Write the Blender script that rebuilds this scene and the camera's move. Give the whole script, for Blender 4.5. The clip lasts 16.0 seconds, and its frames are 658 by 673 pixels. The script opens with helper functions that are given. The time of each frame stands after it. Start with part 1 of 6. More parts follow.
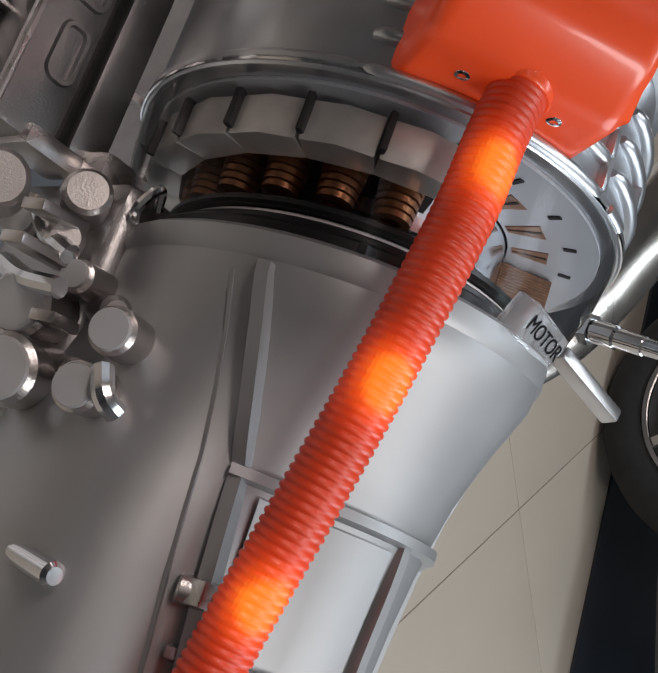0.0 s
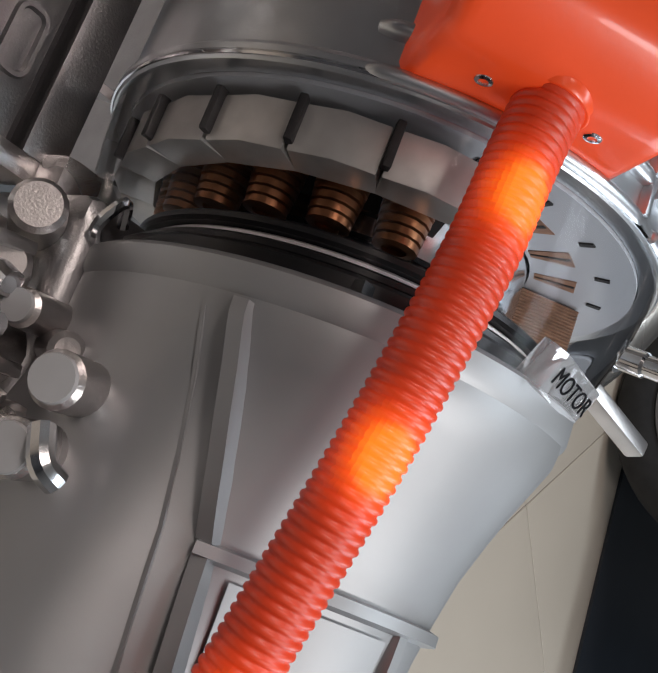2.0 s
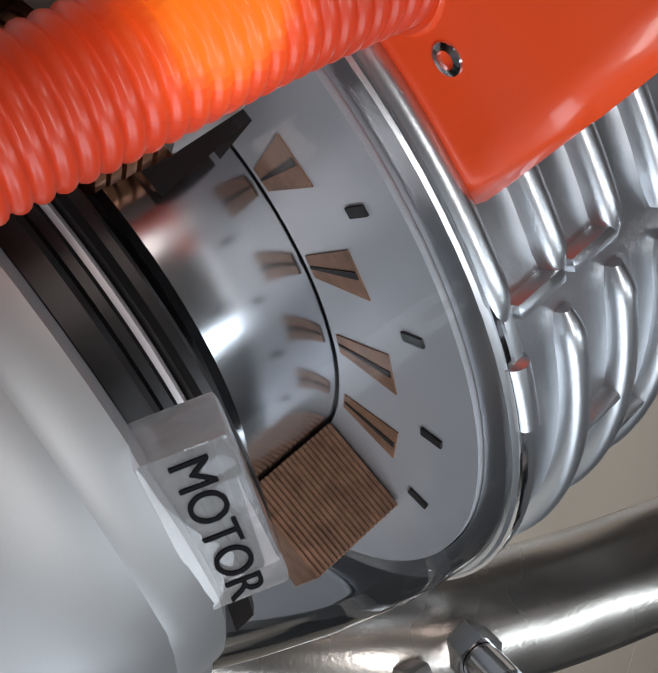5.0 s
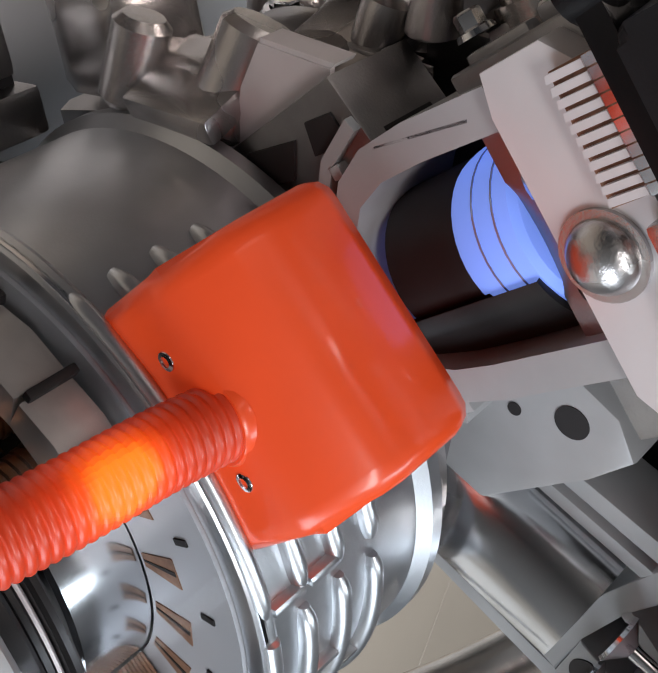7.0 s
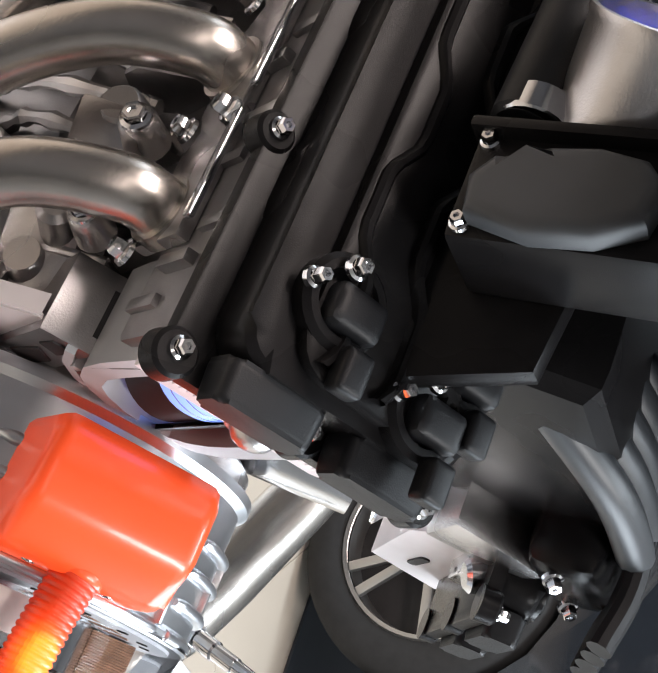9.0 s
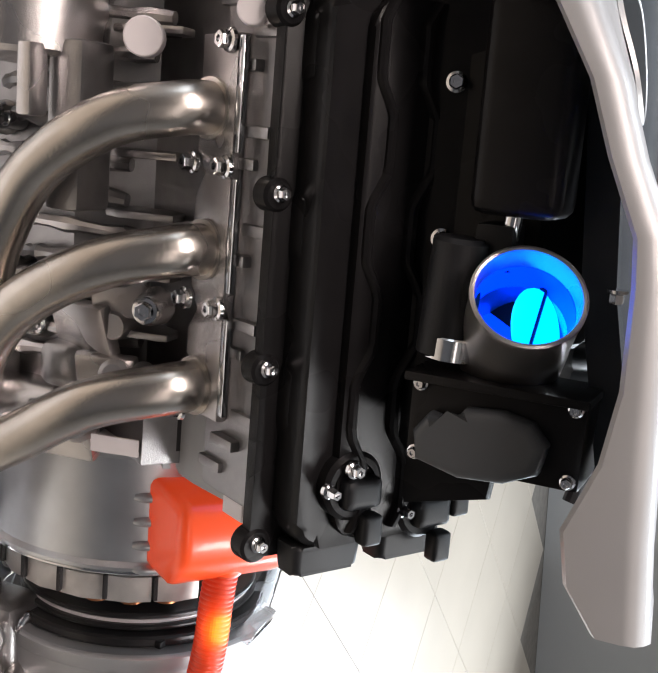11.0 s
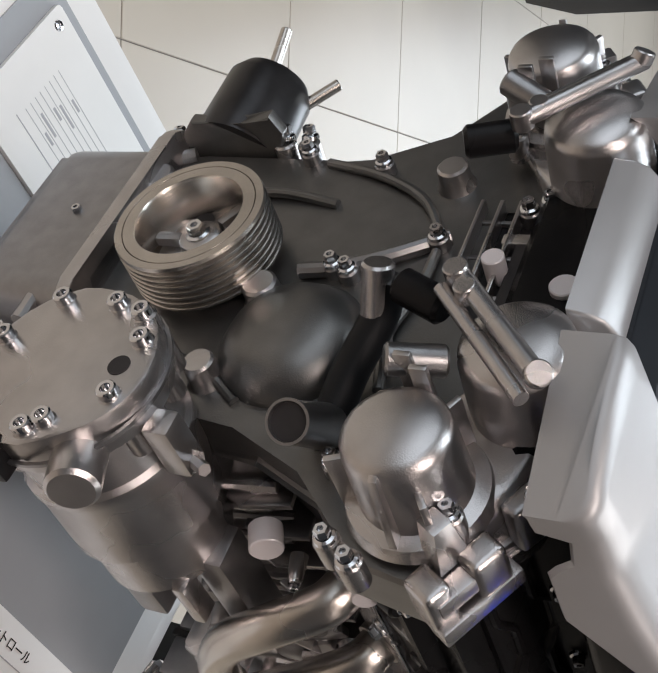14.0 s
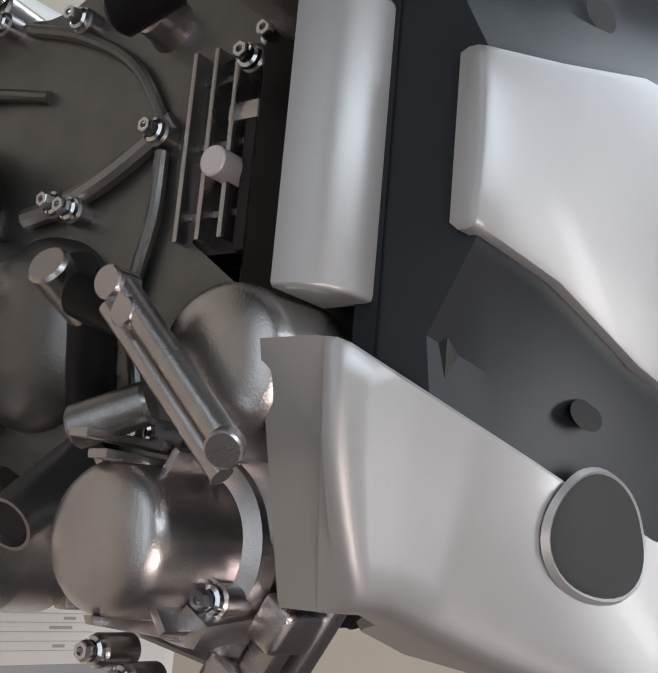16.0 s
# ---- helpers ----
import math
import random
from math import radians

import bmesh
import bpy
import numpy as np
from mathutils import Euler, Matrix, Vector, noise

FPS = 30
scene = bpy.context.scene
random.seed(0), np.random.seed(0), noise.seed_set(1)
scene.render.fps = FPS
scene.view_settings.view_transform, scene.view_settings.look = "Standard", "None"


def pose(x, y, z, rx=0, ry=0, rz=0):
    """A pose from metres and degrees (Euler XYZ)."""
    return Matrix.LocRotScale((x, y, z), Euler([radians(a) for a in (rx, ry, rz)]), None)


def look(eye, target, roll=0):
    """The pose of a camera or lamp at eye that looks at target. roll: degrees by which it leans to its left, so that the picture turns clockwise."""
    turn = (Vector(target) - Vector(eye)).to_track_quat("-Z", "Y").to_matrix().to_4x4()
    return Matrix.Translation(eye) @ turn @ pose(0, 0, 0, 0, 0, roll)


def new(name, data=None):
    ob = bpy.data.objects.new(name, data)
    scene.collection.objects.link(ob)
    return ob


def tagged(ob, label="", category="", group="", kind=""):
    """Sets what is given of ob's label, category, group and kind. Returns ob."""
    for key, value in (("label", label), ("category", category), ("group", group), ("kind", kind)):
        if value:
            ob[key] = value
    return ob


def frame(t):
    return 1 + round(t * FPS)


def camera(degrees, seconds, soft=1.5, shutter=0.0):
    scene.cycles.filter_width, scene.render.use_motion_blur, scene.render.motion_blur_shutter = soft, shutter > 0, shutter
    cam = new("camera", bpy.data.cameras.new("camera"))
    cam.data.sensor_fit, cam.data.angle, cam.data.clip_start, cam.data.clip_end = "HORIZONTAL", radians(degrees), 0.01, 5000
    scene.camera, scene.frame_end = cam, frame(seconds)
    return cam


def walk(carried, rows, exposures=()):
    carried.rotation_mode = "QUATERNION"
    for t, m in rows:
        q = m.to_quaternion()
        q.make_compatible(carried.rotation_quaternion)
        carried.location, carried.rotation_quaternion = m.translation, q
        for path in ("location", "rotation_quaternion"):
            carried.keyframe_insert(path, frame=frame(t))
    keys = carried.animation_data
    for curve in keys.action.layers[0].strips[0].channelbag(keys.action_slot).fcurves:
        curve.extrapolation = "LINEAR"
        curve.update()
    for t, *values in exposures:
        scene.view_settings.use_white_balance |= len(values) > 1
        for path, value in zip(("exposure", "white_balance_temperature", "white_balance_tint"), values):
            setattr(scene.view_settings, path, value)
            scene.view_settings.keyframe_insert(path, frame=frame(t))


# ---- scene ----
PATH = [
    (0, (-0.2309, -0.3781, 1.1232), (0.4930, -0.0651, 0.5084), 92.22),
    (0.5, (-0.2322, -0.3705, 1.1151), (0.4911, -0.0601, 0.4984), 92.71),
    (1, (-0.2270, -0.3546, 1.1019), (0.4981, -0.0489, 0.4848), 93.37),
    (1.5, (-0.2087, -0.3371, 1.0873), (0.5211, -0.0430, 0.4701), 94.42),
    (2, (-0.1806, -0.3203, 1.0776), (0.5503, -0.0348, 0.4577), 94.84),
    (2.5, (-0.1211, -0.2971, 1.0783), (0.6103, -0.0309, 0.4504), 95.74),
    (3, (-0.0550, -0.2536, 1.0730), (0.6875, -0.0146, 0.4471), 98.45),
    (3.5, (0.0260, -0.2337, 1.0498), (0.7242, 0.0545, 0.3944), 102.28),
    (6, (0.0776, -0.2679, 1.0396), (0.5349, 0.2567, 0.3215), 109.97),
    (6.5, (0.0439, -0.2842, 1.0647), (0.4661, 0.2651, 0.3436), 109.63),
    (7, (-0.0747, -0.2908, 1.1223), (0.4322, 0.3370, 0.5316), 106.72),
    (7.5, (-0.1598, -0.3221, 1.1848), (0.4041, 0.3566, 0.7143), 103.00),
    (8, (-0.2247, -0.3244, 1.2262), (0.4143, 0.3149, 0.7983), 99.83),
    (8.5, (-0.2968, -0.2661, 1.2508), (0.4463, 0.2278, 0.7992), 99.59),
    (9, (-0.3683, -0.1664, 1.2530), (0.4396, 0.2213, 0.8092), 98.25),
    (9.5, (-0.4600, -0.0700, 1.2690), (1.3010, 0.4970, 0.5110), 97.70),
    (9.7, (-0.5140, -0.0370, 1.2720), (1.2780, 0.4070, 0.5040), 97.10),
    (11.8, (-0.6646, 0.4698, 1.3384), (0.1966, 0.1718, 0.9267), 95.65),
    (12, (-0.6823, 0.5231, 1.3432), (0.1743, 0.2125, 0.9311), 95.03),
    (12.5, (-0.6127, 0.6668, 1.3251), (0.2219, 0.3016, 0.9128), 94.85),
    (13, (-0.5253, 0.7829, 1.3223), (0.2380, 0.2910, 0.9036), 94.50),
    (13.5, (-0.4461, 0.9079, 1.3214), (0.1966, 0.2875, 0.8719), 94.22),
    (14, (-0.3085, 0.9776, 1.3088), (0.2603, 0.3153, 0.8211), 93.27),
    (14.5, (-0.2146, 1.0111, 1.3307), (0.2716, 0.2918, 0.8345), 91.20),
    (15, (-0.1668, 1.0706, 1.3704), (0.2083, 0.2954, 0.8620), 91.36),
    (15.5, (-0.0975, 1.0064, 1.3932), (0.1684, 0.2441, 0.8031), 88.87),
    (16, (0.0308, 0.8452, 1.4125), (0.2345, 0.0645, 0.8218), 86.30),
]
cam = camera(33.7, 16.0)
walk(cam, [(t, look(eye, target, roll)) for t, eye, target, roll in PATH],
     [(0.0, -0.05), (2.5, 0.16), (3.0, 0.02), (3.5, -0.4), (6.0, -0.25), (6.5, -0.15), (7.0, 0.15), (7.5, 0.38), (8.0, 0.75), (8.5, 1.1), (9.0, 1.3), (9.5, 1.55), (11.8, 0.65), (12.5, 0.3), (13.0, 0.42), (13.5, 0.5), (14.0, 0.25), (14.5, 0.24), (15.0, 0.28), (15.5, 0.08), (16.0, -0.1)])

# ---- light: a showroom with ceiling panels, daylight from a window wall ----
world = bpy.data.worlds.new("world")
scene.world = world
world.use_nodes = True
world.node_tree.nodes["Background"].inputs[0].default_value = (0.75, 0.8, 0.9, 1)
world.node_tree.nodes["Background"].inputs[1].default_value = 0.25
scene.view_settings.exposure = 0.0


def area_lamp(name, at, target, sx, sy, watts, colour):
    d = bpy.data.lights.new(name, "AREA")
    d.shape, d.size, d.size_y, d.energy, d.color = "RECTANGLE", sx, sy, watts, colour
    ob = new(name, d)
    ob.matrix_world = look(at, target)
    return ob


area_lamp("ceiling_lamp", (-1.1, 1.9, 3.3), (-1.1, 1.9, 0), 0.5, 3.0, 56, (1.0, 0.86, 0.80))
area_lamp("ceiling_lamp", (0.3, -1.6, 3.3), (0.3, -1.6, 0), 1.6, 0.5, 34, (0.96, 0.95, 0.95))
area_lamp("ceiling_lamp", (1.2, 0.6, 3.3), (1.2, 0.6, 0), 0.5, 3.0, 40, (0.82, 0.92, 1.0))
area_lamp("ceiling_lamp", (-2.6, -0.6, 3.3), (-2.6, -0.6, 0), 0.5, 3.0, 7, (1.0, 0.86, 0.80))
area_lamp("window_daylight", (1.0, 4.6, 1.9), (0.4, 0.4, 0.8), 5.0, 2.4, 40, (0.82, 0.91, 1.0))
area_lamp("window_daylight", (3.6, -3.4, 2.0), (0.2, -0.1, 0.8), 3.4, 2.2, 122, (0.82, 0.91, 1.0))


# ---- materials ----
def mat(name, colour, rough=0.5, metal=0.0, grain=0.0, scale=60.0, bump=0.0, bump_scale=300.0, coat=0.0, spec=0.5, vary=0.0):
    """A principled material with stains at one scale and relief at another."""
    m = bpy.data.materials.new(name)
    m.use_nodes = True
    nt = m.node_tree
    b = nt.nodes["Principled BSDF"]
    b.inputs["Base Color"].default_value = (*colour, 1)
    b.inputs["Roughness"].default_value = rough
    b.inputs["Metallic"].default_value = metal
    b.inputs["Coat Weight"].default_value = coat
    b.inputs["Coat Roughness"].default_value = 0.06
    b.inputs["Specular IOR Level"].default_value = spec
    geo = nt.nodes.new("ShaderNodeNewGeometry")
    if grain:
        n = nt.nodes.new("ShaderNodeTexNoise")
        n.inputs["Scale"].default_value, n.inputs["Detail"].default_value = scale, 5
        nt.links.new(geo.outputs["Position"], n.inputs["Vector"])
        r = nt.nodes.new("ShaderNodeValToRGB")
        lo, hi = 1 - grain, 1 + grain * 0.6
        r.color_ramp.elements[0].position, r.color_ramp.elements[1].position = 0.3, 0.7
        r.color_ramp.elements[0].color = (*[min(1, c * lo) for c in colour], 1)
        r.color_ramp.elements[1].color = (*[min(1, c * hi) for c in colour], 1)
        nt.links.new(n.outputs["Fac"], r.inputs["Fac"])
        last = r.outputs["Color"]
        if vary:
            info = nt.nodes.new("ShaderNodeObjectInfo")
            hsv = nt.nodes.new("ShaderNodeHueSaturation")
            mr = nt.nodes.new("ShaderNodeMapRange")
            mr.inputs["To Min"].default_value, mr.inputs["To Max"].default_value = 1 - vary, 1 + vary
            nt.links.new(info.outputs["Random"], mr.inputs["Value"])
            nt.links.new(mr.outputs["Result"], hsv.inputs["Value"])
            nt.links.new(last, hsv.inputs["Color"])
            last = hsv.outputs["Color"]
        nt.links.new(last, b.inputs["Base Color"])
        n2 = nt.nodes.new("ShaderNodeTexNoise")
        n2.inputs["Scale"].default_value, n2.inputs["Detail"].default_value = scale * 0.17, 3
        nt.links.new(geo.outputs["Position"], n2.inputs["Vector"])
        rr = nt.nodes.new("ShaderNodeMapRange")
        rr.inputs["To Min"].default_value, rr.inputs["To Max"].default_value = max(0.02, rough * 0.8), min(1, rough * 1.25)
        nt.links.new(n2.outputs["Fac"], rr.inputs["Value"])
        nt.links.new(rr.outputs["Result"], b.inputs["Roughness"])
    if bump:
        n3 = nt.nodes.new("ShaderNodeTexNoise")
        n3.inputs["Scale"].default_value, n3.inputs["Detail"].default_value = bump_scale, 4
        nt.links.new(geo.outputs["Position"], n3.inputs["Vector"])
        bp = nt.nodes.new("ShaderNodeBump")
        bp.inputs["Strength"].default_value, bp.inputs["Distance"].default_value = bump, 0.001
        nt.links.new(n3.outputs["Fac"], bp.inputs["Height"])
        nt.links.new(bp.outputs["Normal"], b.inputs["Normal"])
    return m


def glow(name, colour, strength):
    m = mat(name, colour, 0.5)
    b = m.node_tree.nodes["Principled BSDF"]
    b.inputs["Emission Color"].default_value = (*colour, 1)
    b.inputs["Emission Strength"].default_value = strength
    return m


ALU = mat("cast_aluminium", (0.54, 0.515, 0.51), 0.27, 0.97, 0.10, 40, 0.18, 900)
ALU_DARK = mat("dull_cast_aluminium", (0.33, 0.32, 0.322), 0.31, 0.95, 0.12, 55, 0.2, 800)
ALU_DULL = mat("grey_oxidised_aluminium", (0.20, 0.195, 0.19), 0.36, 0.9, 0.12, 45, 0.2, 700)
SATIN = mat("satin_silver_casing", (0.38, 0.383, 0.39), 0.44, 0.65, 0.06, 18, 0.03, 1500)
POLISHED = mat("polished_aluminium", (0.62, 0.63, 0.65), 0.16, 1.0, 0.06, 25)
CHROME = mat("bright_steel", (0.72, 0.72, 0.74), 0.12, 1.0)
CUT = mat("painted_cut_face", (0.43, 0.43, 0.44), 0.40, 0.1, 0.08, 30)
FIN = mat("bright_rounded_casting", (0.60, 0.615, 0.64), 0.33, 0.95, 0.08, 30, 0.08, 900)
CUT_LIGHT = mat("pale_machined_face", (0.76, 0.71, 0.72), 0.36, 0.15, 0.05, 30)
PIPE = mat("brushed_steel_tube", (0.57, 0.53, 0.49), 0.26, 1.0, 0.15, 30, 0.12, 500)
BLACK = mat("black_plastic", (0.009, 0.0085, 0.009), 0.27, 0.0, 0.2, 40, 0.12, 1500, 0.0, 0.13)
BLACK_SOFT = mat("dull_black_plastic", (0.010, 0.0102, 0.0115), 0.45, 0.0, 0.2, 40, 0.15, 1200, 0.0, 0.22)
GREY_PLASTIC = mat("grey_plastic", (0.034, 0.037, 0.041), 0.5, 0.0, 0.1, 40)
RUNNER = mat("charcoal_moulding", (0.028, 0.031, 0.035), 0.42, 0.0, 0.12, 40, 0.1, 900)
DARK = mat("dark_steel", (0.035, 0.033, 0.034), 0.3, 0.6, 0.3, 40)
# Near-black for shade painted into holes and gaps, and for a few black parts.
SHADE = mat("cavity_shade_and_black_parts", (0.02, 0.017, 0.018), 0.6, 0.1, 0.2, 50)
COVER = mat("silver_painted_plastic", (0.40, 0.395, 0.40), 0.40, 0.45, 0.05, 14, 0.10, 2500, 0.1)
COVER_DARK = mat("charcoal_plastic", (0.013, 0.0155, 0.02), 0.40, 0.0, 0.1, 20, 0.12, 1800, 0.0, 0.3)
ORANGE = mat("orange_plastic_with_glow", (0.80, 0.085, 0.022), 0.28, 0.0, 0.06, 20, 0.08, 200, 0.3)
# Faint even emission added to the plastic for light showing through it.
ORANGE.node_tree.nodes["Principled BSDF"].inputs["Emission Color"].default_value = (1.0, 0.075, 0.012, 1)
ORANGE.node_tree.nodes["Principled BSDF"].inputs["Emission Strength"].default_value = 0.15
COPPER = mat("copper_winding", (0.36, 0.15, 0.07), 0.32, 0.9, 0.25, 200)
BROWN = mat("lacquered_copper_slot", (0.30, 0.16, 0.10), 0.5, 0.2, 0.35, 160)
STEEL = mat("laminated_steel", (0.60, 0.57, 0.54), 0.40, 0.6, 0.15, 60)
PLATE = mat("zinc_plate", (0.54, 0.55, 0.58), 0.45, 0.25, 0.05, 25)
PISTON = mat("piston_crown", (0.45, 0.52, 0.75), 0.25, 0.6, 0.2, 60)
TILE = mat("beige_floor_tile", (0.48, 0.42, 0.35), 0.32, 0.0, 0.05, 3, 0.02, 60, 0.0, 0.5, 0.03)
GROUT = mat("grout", (0.20, 0.18, 0.16), 0.8, 0.0, 0.2, 20)
MAT_DARK = mat("dark_blue_grey_sheet", (0.026, 0.032, 0.042), 0.45, 0.0, 0.2, 6)
WHITE = mat("white_lacquer", (0.74, 0.72, 0.70), 0.4, 0.0, 0.03, 8)
GREYPANEL = mat("grey_panel", (0.36, 0.37, 0.385), 0.24, 0.1, 0.04, 10)
BOARD = mat("printed_board", (0.76, 0.75, 0.73), 0.42, 0.0, 0.03, 12)
INK = mat("black_ink", (0.012, 0.012, 0.014), 0.9, spec=0.05)
INK_GREY = mat("grey_ink", (0.35, 0.35, 0.36), 0.5)
RUBBER = mat("tyre_rubber", (0.014, 0.014, 0.015), 0.75, 0.0, 0.3, 40, 0.3, 300)
RIM = mat("alloy_rim", (0.42, 0.41, 0.40), 0.28, 0.9, 0.05, 20)
PAINT = mat("dark_car_paint", (0.012, 0.016, 0.022), 0.18, 0.2, 0.1, 8, 0.0, 1, 0.8)
CARGLASS = mat("tinted_car_glass", (0.01, 0.012, 0.014), 0.05, 0.0)
WALL = mat("painted_wall", (0.27, 0.27, 0.27), 0.7, 0.0, 0.04, 2)
WALL_DARK = mat("darkened_unseen_wall", (0.07, 0.07, 0.075), 0.6, 0.0, 0.06, 2)
CEIL = mat("ceiling_board", (0.36, 0.36, 0.36), 0.8, 0.0, 0.04, 2)
# Emission paints the coloured light in the throttle; no lamp stands inside.
BLUE = glow("blue_light_painted_bore", (0.0, 0.03, 1.0), 1.0)
CYAN = glow("cyan_light_painted_plate", (0.0, 0.42, 1.0), 1.2)
# Glow painted on the piston crown for the blue light in its bore.
PALE = glow("pale_blue_painted_light", (0.20, 0.33, 0.95), 0.55)


def acrylic():
    m = bpy.data.materials.new("clear_acrylic")
    m.use_nodes = True
    nt = m.node_tree
    for n in list(nt.nodes):
        nt.nodes.remove(n)
    out = nt.nodes.new("ShaderNodeOutputMaterial")
    mix = nt.nodes.new("ShaderNodeMixShader")
    tr, gl = nt.nodes.new("ShaderNodeBsdfTransparent"), nt.nodes.new("ShaderNodeBsdfGlossy")
    fr = nt.nodes.new("ShaderNodeFresnel")
    fr.inputs["IOR"].default_value = 1.18
    tr.inputs["Color"].default_value = (0.93, 0.93, 0.94, 1)
    gl.inputs["Roughness"].default_value = 0.04
    nt.links.new(fr.outputs[0], mix.inputs[0])
    nt.links.new(tr.outputs[0], mix.inputs[1])
    nt.links.new(gl.outputs[0], mix.inputs[2])
    nt.links.new(mix.outputs[0], out.inputs["Surface"])
    return m


ACRYLIC = acrylic()
BLOCK = mat("thick_clear_acrylic", (0.95, 0.95, 0.96), 0.05)
BLOCK.node_tree.nodes["Principled BSDF"].inputs["Transmission Weight"].default_value = 0.88
BLOCK.node_tree.nodes["Principled BSDF"].inputs["IOR"].default_value = 1.49


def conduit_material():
    """Orange corrugated plastic; short runs of lamps inside it are painted as emission."""
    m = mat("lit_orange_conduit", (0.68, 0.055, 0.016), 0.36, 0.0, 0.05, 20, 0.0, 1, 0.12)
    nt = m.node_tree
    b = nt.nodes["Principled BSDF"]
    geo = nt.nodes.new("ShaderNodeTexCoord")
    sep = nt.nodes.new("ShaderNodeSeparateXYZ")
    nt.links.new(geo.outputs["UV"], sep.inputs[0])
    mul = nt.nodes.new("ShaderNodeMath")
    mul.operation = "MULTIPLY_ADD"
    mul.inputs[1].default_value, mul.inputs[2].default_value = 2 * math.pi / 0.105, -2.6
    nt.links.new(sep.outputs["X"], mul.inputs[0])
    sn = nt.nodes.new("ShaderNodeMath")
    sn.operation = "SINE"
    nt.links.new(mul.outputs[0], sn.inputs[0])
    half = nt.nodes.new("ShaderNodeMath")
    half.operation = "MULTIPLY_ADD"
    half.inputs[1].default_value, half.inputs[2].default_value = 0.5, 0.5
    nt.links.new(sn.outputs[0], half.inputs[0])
    # Weight the painted glow towards the conduit's upper side.
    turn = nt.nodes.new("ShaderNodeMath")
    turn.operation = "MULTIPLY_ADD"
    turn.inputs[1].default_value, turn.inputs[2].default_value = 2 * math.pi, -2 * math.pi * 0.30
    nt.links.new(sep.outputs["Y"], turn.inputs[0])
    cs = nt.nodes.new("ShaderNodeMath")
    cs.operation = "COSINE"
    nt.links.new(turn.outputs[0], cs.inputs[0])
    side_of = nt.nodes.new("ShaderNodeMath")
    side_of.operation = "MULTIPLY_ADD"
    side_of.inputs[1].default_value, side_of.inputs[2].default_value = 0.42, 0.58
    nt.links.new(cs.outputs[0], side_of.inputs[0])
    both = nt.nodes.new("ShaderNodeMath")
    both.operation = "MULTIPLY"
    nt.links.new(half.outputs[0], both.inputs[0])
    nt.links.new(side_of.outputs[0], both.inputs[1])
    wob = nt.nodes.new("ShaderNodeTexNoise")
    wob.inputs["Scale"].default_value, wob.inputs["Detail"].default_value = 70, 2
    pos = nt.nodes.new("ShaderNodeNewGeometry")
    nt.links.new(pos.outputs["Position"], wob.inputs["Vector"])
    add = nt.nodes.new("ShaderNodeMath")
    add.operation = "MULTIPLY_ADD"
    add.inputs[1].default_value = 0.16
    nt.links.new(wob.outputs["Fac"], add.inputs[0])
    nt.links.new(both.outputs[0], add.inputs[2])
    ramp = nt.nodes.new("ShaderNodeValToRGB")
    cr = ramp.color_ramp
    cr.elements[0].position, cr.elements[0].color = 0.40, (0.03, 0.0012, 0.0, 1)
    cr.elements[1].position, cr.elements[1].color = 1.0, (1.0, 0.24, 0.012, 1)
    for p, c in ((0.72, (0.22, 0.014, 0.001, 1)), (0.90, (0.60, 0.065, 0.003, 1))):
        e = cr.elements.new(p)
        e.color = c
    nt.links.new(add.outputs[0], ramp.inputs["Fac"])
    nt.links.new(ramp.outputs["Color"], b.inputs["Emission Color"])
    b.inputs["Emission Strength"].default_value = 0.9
    return m


CONDUIT = conduit_material()

# ---- the powertrain's own frame: x to its right, y to its front, z up, from the crank's axis ----
ENG = pose(0.228, 0, 0.742, 2.65)
ROOM = Matrix.Identity(4)
BASE = {}


def thing(name, origin, label, category, group="", kind="", space=None):
    space = ENG if space is None else space
    ob = new(name)
    ob.empty_display_size = 0.02
    ob.matrix_world = space @ Matrix.Translation(origin)
    BASE[ob.name] = Vector(origin)
    return tagged(ob, label, category, group, kind)


def mesh_of(name, bm, material, angle=35):
    bmesh.ops.recalc_face_normals(bm, faces=bm.faces[:])
    me = bpy.data.meshes.new(name)
    bm.to_mesh(me)
    bm.free()
    me.materials.append(material)
    me.polygons.foreach_set("use_smooth", [True] * len(me.polygons))
    me.set_sharp_from_angle(angle=radians(angle))
    return me


def part(name, bm, material, parent, label="", angle=35):
    """One mesh object under a thing or a part, from a bmesh in the thing's space."""
    root = parent
    while root.parent:
        root = root.parent
    bmesh.ops.translate(bm, verts=bm.verts[:], vec=-BASE[root.name])
    ob = new(name, mesh_of(name, bm, material, angle))
    ob.parent = parent
    return tagged(ob, label) if label else ob


def solo(name, bm, material, origin, label, category, kind="", group="", space=None, angle=35):
    """A thing that is one single mesh."""
    space = ENG if space is None else space
    bmesh.ops.translate(bm, verts=bm.verts[:], vec=-Vector(origin))
    ob = new(name, mesh_of(name, bm, material, angle))
    ob.matrix_world = space @ Matrix.Translation(origin)
    BASE[ob.name] = Vector(origin)
    return tagged(ob, label, category, group, kind)


def B():
    return bmesh.new()


